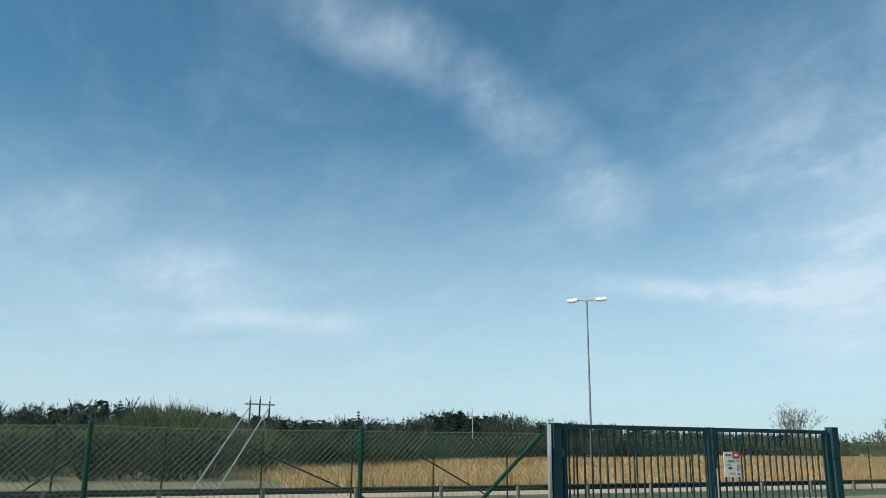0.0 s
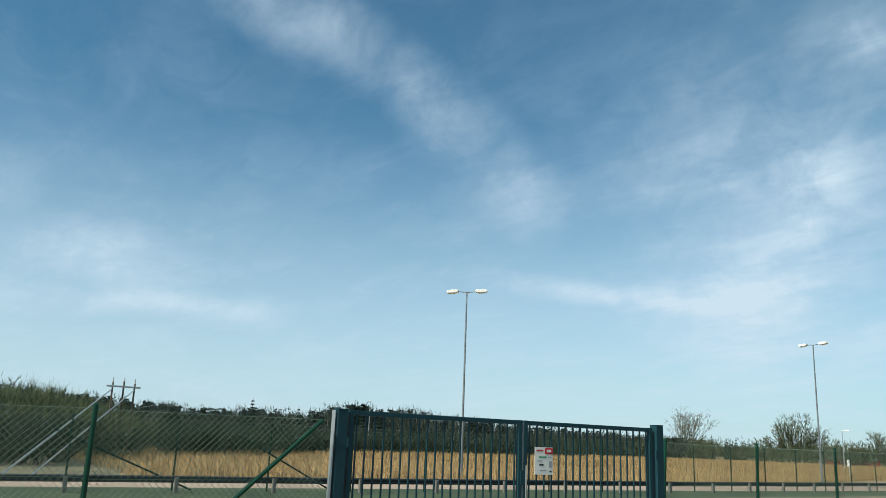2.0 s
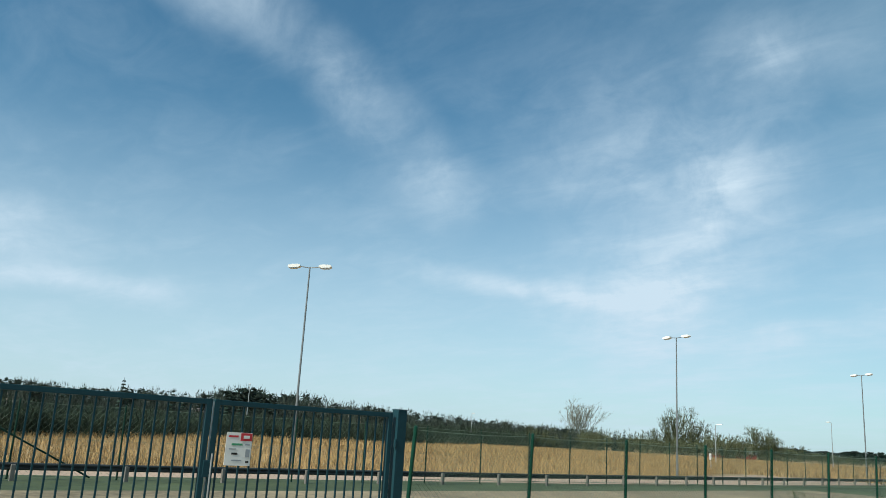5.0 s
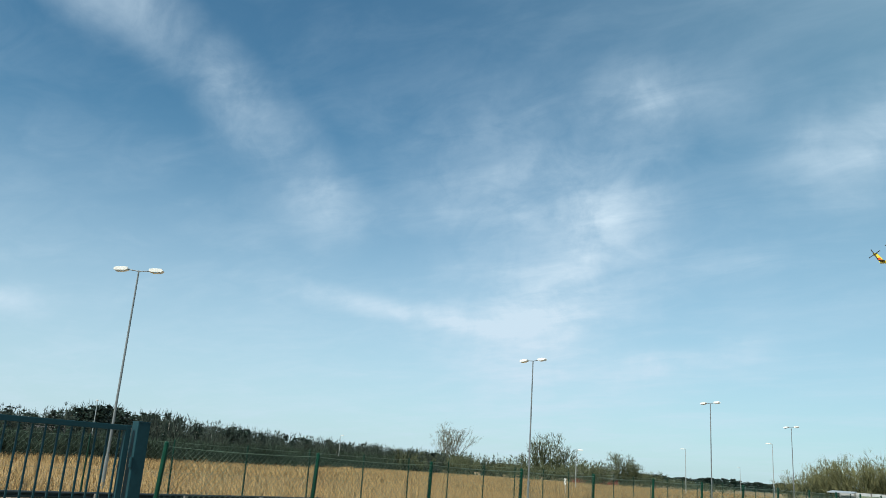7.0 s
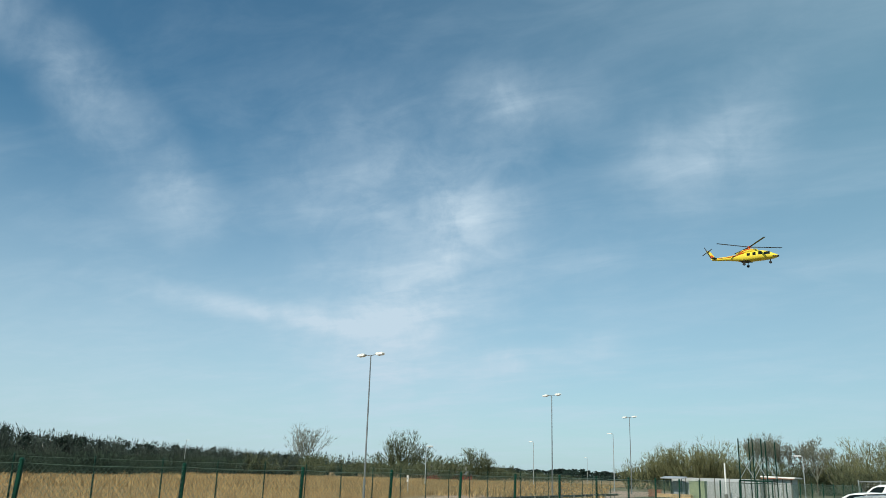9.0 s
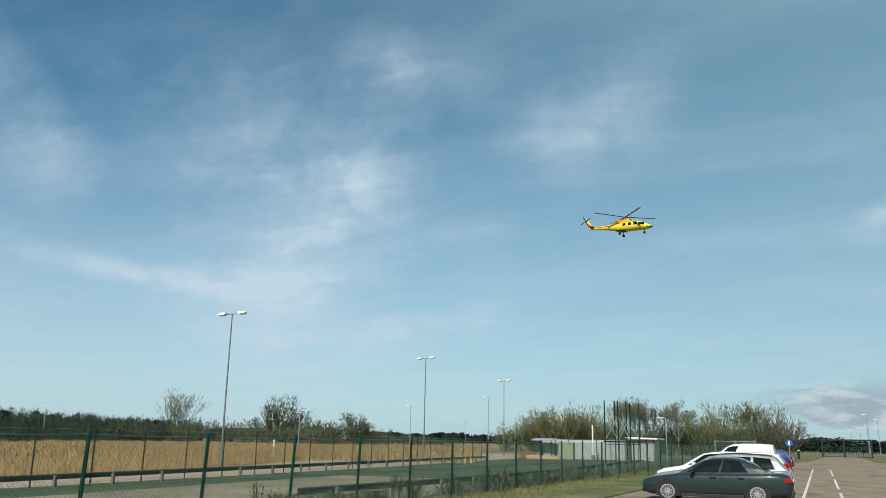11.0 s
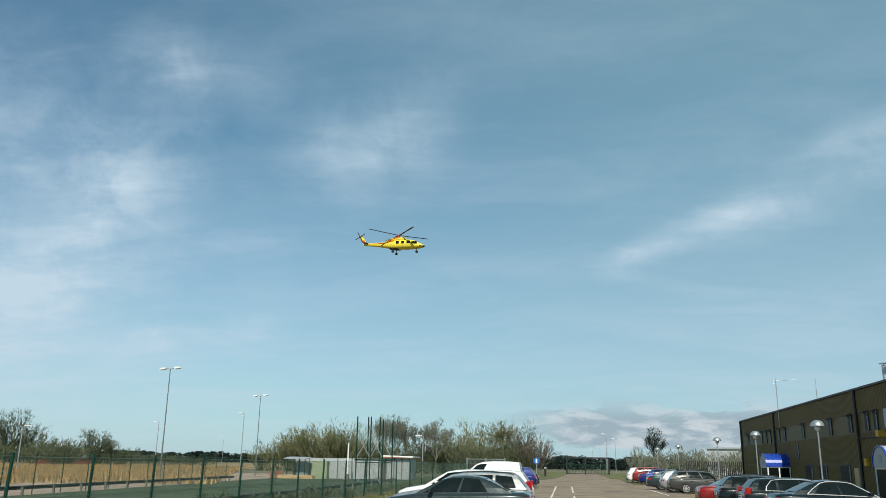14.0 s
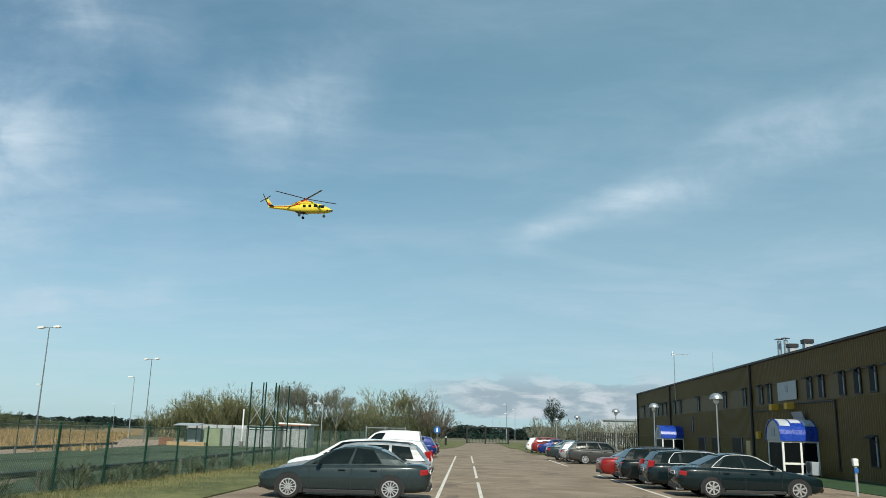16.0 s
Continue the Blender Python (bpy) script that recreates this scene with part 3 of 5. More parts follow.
# ---- the brown building ----
BX = lambda y: 16.4
Y0, Y1, BH = -14.0, 92.0, 6.65
TURN = 0.0
house = thing("office_building", pose(BX(0), 0, 0, 0, 0, TURN), "two storey brown metal clad office building with a flat roof", "building")
wall_bm = fresh()
box(wall_bm, (14, Y1 - Y0, BH), (7, (Y0 + Y1) / 2, BH / 2))
part("wall", wall_bm, CLADDING_SMOOTH, house)


def ribs(z0, z1, name):
    """Upright ribs of the sheet cladding."""
    s = Soup()
    y = Y0
    while y < Y1:
        v = [(0, y, z0), (-0.03, y + .04, z0), (-0.03, y + .12, z0), (0, y + .16, z0), (0, y, z1), (-0.03, y + .04, z1), (-0.03, y + .12, z1), (0, y + .16, z1)]
        s.add(v, [(0, 1, 5), (0, 5, 4), (1, 2, 6), (1, 6, 5), (2, 3, 7), (2, 7, 6)])
        y += 0.24
    o = new(name, s.mesh(name, CLADDING))
    o.parent, o.matrix_basis = house, pose(-0.004, 0, 0)
    tagged(o, "ribbed brown sheet cladding", kind="stuff")
    return o


ribs(0.15, 2.0, "cladding_low")
ribs(2.03, 3.9, "cladding_middle")
ribs(5.2, BH - 0.1, "cladding_top")
part("roof", box(fresh(), (14.3, Y1 - Y0 + 0.3, 0.14), (7, (Y0 + Y1) / 2, BH + 0.03), bevel=0.02), BLACK, house, "black roof edge")
for z in (2.015, 3.92, 5.18):
    part("trim_strip", box(fresh(), (0.05, Y1 - Y0, 0.05), (-0.02, (Y0 + Y1) / 2, z)), CLADDING_SMOOTH, house)
for y in (29.5, 51.5, 75.3, 91.9):
    part("downpipe", rod(fresh(), (-0.1, y, 0.1), (-0.1, y, BH), 0.09, n=10), BLACK, house, "black downpipe")


def window(y, z, w, h, awning=True):
    o = part("window", box(fresh(), (0.06, w + 0.12, h + 0.12), (-0.035, y, z), bevel=0.01), BLACK, house)
    part("pane", box(fresh(), (0.02, w, h), (-0.065, y, z)), WINDOW, o)
    part("side_strip", box(fresh(), (0.05, 0.08, h), (-0.075, y - w / 2 + 0.03, z), bevel=0.005), GREY_PRINT, o, "pale grey side strip")
    if awning:
        bm = box(fresh(), (0.30, w + 0.1, 0.05), (-0.2, y, z + h / 2 - 0.02), (0, -25, 0))
        box(bm, (0.34, 0.03, 0.03), (-0.2, y - w / 2, z + h / 2 - 0.16), (0, 35, 0))
        part("shade_flap", bm, BLACK, o)
    return o


for y in (27.0, 28.4, 31.2, 32.7, 34.4, 36.0, 37.7, 40.2, 41.8, 48.1, 49.7, 53.0, 57.6, 65.2, 71.6, 73.8, 77.4, 79.2, 81.3, 85.1, 88.4):
    window(y, 4.6, 0.62, 1.1)
for y, w_ in ((34.9, 0.7), (55.1, 2.2), (60.5, 2.0), (64.4, 2.0), (31.0, .7)):
    window(y, 1.4, w_, 0.95 if w_ > 1 else 1.3, w_ < 1)
window(67.4, 3.0, 0.5, 1.1, False)
part("wall_sign", box(fresh(), (0.05, 2.9, 1.05), (-0.09, 45.0, 4.6), bevel=0.01), PALE_METAL, house, "pale grey sign panel")
part("sign_emblem", box(fresh(), (0.01, 0.4, 0.4), (-0.122, 45.0, 4.72)), GREY_PRINT, house)
for y in (44.4, 46.9):
    part("wall_lamp", box(fresh(), (0.42, 0.5, 0.36), (-0.24, y, 3.72), bevel=0.02), YELLOW_BOX, house, "yellow wall lamp box")
part("wall_board", box(fresh(), (0.08, 0.9, 1.5), (-0.06, 52.6, 1.0), bevel=0.01), WOOD, house, "plain wooden board by the wall")
part("wall_box", box(fresh(), (0.2, 0.5, 0.45), (-0.13, 50.3, 2.1), bevel=0.02), YELLOW_BOX, house)
part("small_sign", box(fresh(), (0.04, 1.5, 0.5), (-0.3, 43.0, 3.12), (0, -20, 0), bevel=0.01), PALE_METAL, house, "small pale tilted sign")
part("conduit", rod(rod(fresh(), (-0.08, 38.6, 0.4), (-0.08, 38.6, 3.8), 0.05), (-0.08, 38.6, 3.8), (-0.08, 43.7, 3.84), 0.05), BLACK, house)
part("conduit", rod(fresh(), (-0.08, 48.0, 3.6), (-0.08, 51.4, 3.6), 0.05), BLACK, house)


def porch(y, w, label, faded=False):
    """Entrance porch that stands out from the wall, glazed, under a barrel vault; its near side stands at y."""
    p = thing("entrance_porch", pose(BX(y), y, 0, 0, 0, 0), label, "porch", "blue porches")
    deep, zt, rise = 1.85, 1.78, 1.12
    for x_ in (-deep, -deep / 2, -0.05):
        for y_ in (0, w):
            part("porch_post", box(fresh(), (0.11, 0.09, zt), (x_, y_, zt / 2), bevel=0.01), WHITE, p, "white frame post")
    for y_ in (0, w):
        for z in (0.08, 0.62, zt - 0.04):
            part("porch_rail", box(fresh(), (deep, 0.07, 0.11), (-deep / 2, y_, z), bevel=0.01), WHITE, p, "white frame rail")
        for k in (0, 1):
            part("pane", box(fresh(), (deep / 2 - 0.1, 0.02, zt - 0.1), (-deep * (0.25 + 0.5 * k), y_, zt / 2)), WINDOW, p, "dark glass pane")
    for z in (0.08, zt - 0.04):
        part("porch_rail", box(fresh(), (0.075, w - 0.09, 0.11), (-deep, w / 2, z), bevel=0.01), WHITE, p, "white frame rail")
    part("door_pane", box(fresh(), (0.02, w - 0.12, zt - 0.1), (-deep, w / 2, zt / 2)), WINDOW, p, "dark glass door")
    n = 14
    arc = [(w / 2 - (w / 2 + 0.12) * math.cos(math.pi * i / n), zt + rise * math.sin(math.pi * i / n) ** 0.8) for i in range(n + 1)]
    inner = [(w / 2 + (u - w / 2) * 0.96, zt + (z - zt) * 0.955) for u, z in arc[::-1]]
    part("canopy", prism(fresh(), arc + inner, -deep - 0.15, -0.02, "x"), BLUE_SHEET, p, "blue barrel canopy", False)
    part("canopy_end", prism(fresh(), [(w / 2 + (u - w / 2) * 0.95, zt + (z - zt) * 0.95) for u, z in arc], -deep - 0.10, -deep - 0.07, "x"), PALE_METAL, p, "pale canopy end panel")
    part("end_panel", box(fresh(), (0.02, 0.5, 0.45), (-deep - 0.115, w / 2, zt + 0.45)), GREY_PRINT, p)
    for k in range(4):
        x_ = -deep - 0.12 + (deep + 0.07) * k / 3
        ring = [(w / 2 + (u - w / 2) * 1.02, zt + (z - zt) * 1.02) for u, z in arc] + arc[::-1]
        part("canopy_rib", prism(fresh(), ring, x_ - 0.03, x_ + 0.03, "x"), BLUE_SHEET, p)
    if faded:
        for k in range(3):
            x0 = -deep - 0.07 + (deep + 0.07) * k / 3
            cut = [(w / 2 + (u - w / 2) * 1.012, zt + (z - zt) * 1.012) for u, z in arc[3 + k % 2:8]]
            low = [(w / 2 + (u - w / 2) * 1.003, zt + (z - zt) * 1.003) for u, z in arc[3 + k % 2:8]]
            part("faded_sheet", prism(fresh(), cut + low[::-1], x0 + .02, x0 + (deep + 0.07) / 3 - .06, "x"), FADED, p, "bleached pale canopy sheet")
    return p


FADED = material("bleached_sheet", (0.52, 0.53, 0.50), .6, 0, .35, 5, .9, second=(0.42, 0.46, 0.55))
porch(41.2, 2.1, "blue barrel-roofed entrance porch with white glazed doors", True)
porch(70.7, 2.6, "blue barrel-roofed entrance porch far along the building")


def vent(y, x, kind_):
    v = thing("roof_vent", pose(BX(y) + x, y, BH + 0.1), "metal ventilation outlet on the flat roof", "vent", "roof vents")
    if kind_ == "pipe":
        part("pipe", rod(fresh(), (0, 0, 0), (0, 0, 1.35), 0.13, n=16), GALVANISED, v)
        part("cowl", rod(rod(fresh(), (0, 0, 1.44), (0, 0, 1.47), 0.28, n=16), (0, 0, 1.47), (0, 0, 1.54), 0.28, 0.05, 16), GALVANISED, v)
        part("strut", rod(fresh(), (0, 0, 1.3), (0, 0, 1.45), 0.03), GALVANISED, v)
    else:
        part("base", box(fresh(), (0.44, 0.44, 0.70), (0, 0, 0.35), bevel=0.01), PALE_METAL, v)
        part("hood", box(fresh(), (0.58, 0.58, 0.24), (0, 0, 0.80), bevel=0.02), BLACK, v, "black flat hood")


vent(50.2, 1.5, "pipe")
vent(49.6, 1.7, "pipe")
vent(48.0, 1.5, "hood")
vent(45.6, 1.5, "hood")
antenna = thing("antenna_mast", pose(BX(64) - 0.12, 72.8, 5.2), "thin television antenna mast fixed to the wall", "antenna")
part("mast", rod(fresh(), (0, 0, 0), (0, 0, 4.3), 0.04), GALVANISED, antenna)
bm = rod(fresh(), (-0.1, 0, 4.15), (1.7, -0.4, 4.2), 0.02)
for i in range(7):
    rod(bm, (0.1 + i * 0.23, -0.35 - 0.05 * i, 4.16), (0.1 + i * 0.23, 0.25 - 0.05 * i, 4.2), 0.01, n=5)
rod(bm, (-0.2, 0, 3.9), (-0.1, 0.1, 4.45), 0.012, n=5)
rod(bm, (-0.2, 0.3, 3.9), (-0.1, 0.3, 4.45), 0.012, n=5)
part("aerial", bm, GALVANISED, antenna)
whip = thing("whip_antenna", pose(BX(56) + 0.3, 61.5, BH + 0.1), "thin whip antenna on the roof", "antenna")
part("whip", rod(rod(fresh(), (0, 0, 0), (0, 0, 0.9), 0.03), (0, 0, 0.9), (0, 0, 1.7), 0.012), GALVANISED, whip)

# dark picket fence beyond the building
pf = thing("picket_fence", pose(11.0, 99, 0), "dark steel palisade fence beyond the building", "fence")
picket = None
for i in range(34):
    m = pose(i * 0.21, -0.05 * i, 0)
    if picket is None:
        picket = part("picket", box(fresh(), (0.10, 0.03, 2.3), (0, 0, 1.15)), BLACK, pf)
        picket.matrix_basis = m
    else:
        again("picket", picket, pf, m)
for z in (0.5, 1.8):
    part("rail", rod(fresh(), (0, 0.04, z), (33 * 0.21, 0.04 - 1.65, z), 0.03), BLACK, pf)

# ---- helicopter ----
HELI_YELLOW = paint("heli_yellow", (0.78, 0.62, 0.06))
HELI_RED = paint("heli_red", (0.62, 0.09, 0.02))
heli = thing("helicopter", pose(-35.2, 140.4, 41.9, 0, 1, -8) @ Matrix.Scale(0.97, 4), "yellow rescue helicopter with red stripes in the air", "helicopter")


def loft(rings, closed=True):
    """A skin over rings of points of equal count."""
    bm = fresh()
    rows = [[bm.verts.new(p) for p in r] for r in rings]
    n = len(rings[0])
    for a, b in zip(rows, rows[1:]):
        for i in range(n if closed else n - 1):
            j = (i + 1) % n
            bm.faces.new((a[i], a[j], b[j], b[i]))
    if closed:
        bm.faces.new(rows[0][::-1])
        bm.faces.new(rows[-1])
    bmesh.ops.recalc_face_normals(bm, faces=bm.faces)
    return bm


def oval(x, zc, hw, hh, n=16, power=2.6):
    out = []
    for i in range(n):
        a = 2 * math.pi * i / n
        c, s = math.cos(a), math.sin(a)
        out.append((x, hw * math.copysign(abs(c) ** (2 / power), c), zc + hh * math.copysign(abs(s) ** (2 / power), s)))
    return out


part("fuselage", loft([oval(5.6, -0.55, .12, .1), oval(5.2, -0.5, .5, .32), oval(4.5, -0.4, .85, .55), oval(3.6, -0.2, 1.02, .82), oval(2.6, -0.1, 1.07, .95),
                       oval(0.5, -0.1, 1.07, .95), oval(-1.0, -0.1, 1.0, .9), oval(-2.2, 0.0, .72, .65), oval(-4.0, .12, .5, .42), oval(-6.0, .25, .34, .3), oval(-7.2, .35, .24, .26)]),
     HELI_YELLOW, heli, smooth=True)
part("engine_cowling", loft([oval(2.0, .85, .3, .1), oval(1.5, 1.0, .7, .35), oval(0.3, 1.05, .8, .45), oval(-1.2, .95, .7, .42), oval(-2.4, .65, .35, .25)]), HELI_YELLOW, heli, smooth=True)
part("side_stripe", loft([oval(-0.6, .62, 1.0, .16, 8), oval(-1.4, .5, .96, .22, 8), oval(-2.4, .25, .75, .24, 8), oval(-4.2, .25, .53, .17, 8), oval(-6.4, .35, .36, .09, 8)]), HELI_RED, heli, "red stripe")
part("cowling_stripe", loft([oval(1.4, 1.12, .75, .12, 8), oval(0.2, 1.22, .82, .28, 8), oval(-1.0, 1.0, .80, .26, 8), oval(-1.5, .7, .8, .2, 8)]), HELI_RED, heli, "red stripe")
for x0, x1, z0, z1 in ((3.2, 4.3, -.2, .3), (2.2, 2.9, -.1, .45), (1.1, 1.7, -.1, .45), (0.0, 0.6, -.1, .45)):
    for s in (-1, 1):
        yy = s * (0.99 if x0 > 3 else 1.055)
        part("cabin_window", box(fresh(), (x1 - x0, 0.06, z1 - z0), ((x0 + x1) / 2, yy, (z0 + z1) / 2), (0, 0, -s * 8 if x0 > 3 else 0), bevel=0.02), CAR_GLASS, heli, "dark window")
fin = prism(fresh(), [(-6.4, .4), (-7.3, .3), (-8.5, 2.2), (-7.8, 2.25)], -0.08, 0.08)
part("tail_fin", fin, HELI_YELLOW, heli)
part("fin_band", prism(fresh(), [(-6.9, 0.8), (-7.55, 0.7), (-7.85, 1.2), (-7.2, 1.25)], -0.09, 0.09), HELI_RED, heli)
part("stabiliser", box(fresh(), (0.9, 2.9, 0.08), (-6.6, 0, .4), bevel=0.02), BLACK, heli)
for k in range(4):
    a = math.radians(30 + 90 * k)
    part("tail_blade", box(fresh(), (0.16, 0.03, 1.15), (-8.1 + 0.6 * math.cos(a), -0.22, 1.95 + 0.6 * math.sin(a)), (0, 90 - math.degrees(a), 0)), BLACK, heli)
part("rotor_hub", rod(rod(fresh(), (0.2, 0, 1.3), (0.2, 0, 1.95), 0.12), (0.2, 0, 1.8), (0.2, 0, 1.98), 0.35, n=14), HELI_RED, heli)
for k in range(4):
    a = 46 + 90 * k
    bm = box(fresh(), (6.2, 0.36, 0.06), (3.3, 0, 0.16), (0, -2.5, 0), bevel=0.01)
    b_ = part("rotor_blade", bm, BLACK, heli, "dark rotor blade")
    b_.matrix_basis = pose(0.2, 0, 1.85, 0, 0, a)
for x, y in ((4.0, 0), (-0.6, 1.0), (-0.6, -1.0)):
    part("landing_gear", rod(fresh(), (x, y, -.7), (x, y, -1.55), 0.07), BLACK, heli)
    part("gear_wheel", rod(fresh(), (x, y - .12, -1.6), (x, y + .12, -1.6), 0.26, n=14), RUBBER, heli)
part("nose_cone", loft([oval(5.64, -.56, .13, .1, 10), oval(5.2, -.56, .51, .24, 10), oval(4.7, -.6, .78, .2, 10)]), BLACK, heli, "dark nose", True)
part("belly_panel", loft([oval(0.4, -.98, .9, .1, 8), oval(-1.3, -.85, .8, .14, 8), oval(-1.6, -.8, .6, .1, 8)]), BLACK, heli)

# ---- cars ----


def lerp(a, b, t):
    return tuple(p + (q - p) * t for p, q in zip(a, b))


SHAPES = {
    # stations of the lower body: x, low, top, half width; then the glasshouse: belt xs, roof (x, z)
    "sedan": dict(length=4.6, body=((0.0, .40, .60, .60), (.05, .26, .68, .74), (.30, .20, .76, .86), (.75, .19, .84, .895), (1.25, .18, .92, .905), (2.2, .18, .945, .91),
                                    (3.2, .18, .965, .91), (3.9, .20, .99, .89), (4.35, .24, .985, .84), (4.52, .30, .93, .80), (4.6, .42, .74, .74)),
                  belt=(1.14, 1.85, 2.62, 3.38, 4.05), roof=((1.98, 1.34), (2.30, 1.43), (2.70, 1.455), (3.02, 1.435), (3.24, 1.38)), wheels=(.86, 3.58)),
    "wagon": dict(length=4.7, body=((0.0, .40, .60, .60), (.05, .26, .68, .74), (.30, .20, .76, .86), (.75, .19, .84, .895), (1.25, .18, .92, .905), (2.2, .18, .945, .91),
                                    (3.2, .18, .965, .91), (4.1, .20, .98, .90), (4.5, .26, .96, .86), (4.65, .34, .90, .82), (4.7, .44, .74, .76)),
                  belt=(1.18, 1.85, 2.72, 3.62, 4.58), roof=((1.98, 1.36), (2.35, 1.43), (2.9, 1.46), (3.6, 1.45), (4.22, 1.40)), wheels=(.88, 3.62)),
    "hatch": dict(length=4.25, body=((0.0, .40, .60, .60), (.05, .26, .70, .74), (.30, .20, .80, .84), (.75, .19, .88, .875), (1.15, .18, .95, .885), (2.2, .18, .97, .89),
                                     (3.2, .18, .98, .89), (3.85, .22, .98, .87), (4.12, .30, .94, .83), (4.25, .44, .74, .76)),
                  belt=(1.05, 1.7, 2.5, 3.25, 4.12), roof=((1.85, 1.40), (2.2, 1.47), (2.7, 1.5), (3.3, 1.49), (3.8, 1.43)), wheels=(.82, 3.42)),
    "van": dict(length=4.4, body=((0.0, .40, .65, .62), (.05, .28, .76, .76), (.30, .22, .88, .86), (.75, .20, .98, .89), (1.1, .20, 1.04, .90), (2.2, .20, 1.05, .90),
                                  (3.4, .20, 1.05, .90), (4.2, .24, 1.05, .90), (4.36, .30, 1.0, .88), (4.4, .44, .8, .82)),
                belt=(0.95, 1.5, 2.3, 3.3, 4.36), roof=((1.62, 1.55), (2.0, 1.68), (2.6, 1.73), (3.5, 1.73), (4.2, 1.69)), wheels=(.85, 3.53)),
}


def wheel(parent, x, y, out, r, spokes, rim_mat):
    """Tyre and spoked rim; out is the side that faces away from the car."""
    bm = fresh()
    rings = []
    for yy, rr in ((-.10, r * .70), (-.105, r * .92), (-.07, r), (.07, r), (.105, r * .92), (.10, r * .70)):
        rings.append([(rr * math.cos(2 * math.pi * i / 28), yy, rr * math.sin(2 * math.pi * i / 28)) for i in range(28)])
    bm.free()
    tyre = part("tyre", loft(rings), RUBBER, parent, smooth=False)
    tyre.location = (x, y, r)
    rim = fresh()
    rod(rim, (0, out * .085, 0), (0, out * .112, 0), r * .17, n=16)
    for k in range(spokes):
        a = 360 / spokes * k
        box(rim, (r * .58, .02, r * (1.15 / spokes)), (math.cos(math.radians(a)) * r * .40, out * .108, -math.sin(math.radians(a)) * r * .40), (0, a, 0))
    ring_out = []
    for yy, rr in ((.100, r * .60), (.115, r * .60), (.115, r * .70), (.100, r * .70)):
        ring_out.append([(rr * math.cos(2 * math.pi * i / 28), out * yy, rr * math.sin(2 * math.pi * i / 28)) for i in range(28)])
    rows = [[rim.verts.new(p) for p in rr] for rr in ring_out]
    for a, b in zip(rows, rows[1:] + rows[:1]):
        for i in range(28):
            rim.faces.new((a[i], a[(i + 1) % 28], b[(i + 1) % 28], b[i]))
    bmesh.ops.recalc_face_normals(rim, faces=rim.faces)
    part("rim", rim, rim_mat, tyre, "silver alloy rim")
    return tyre


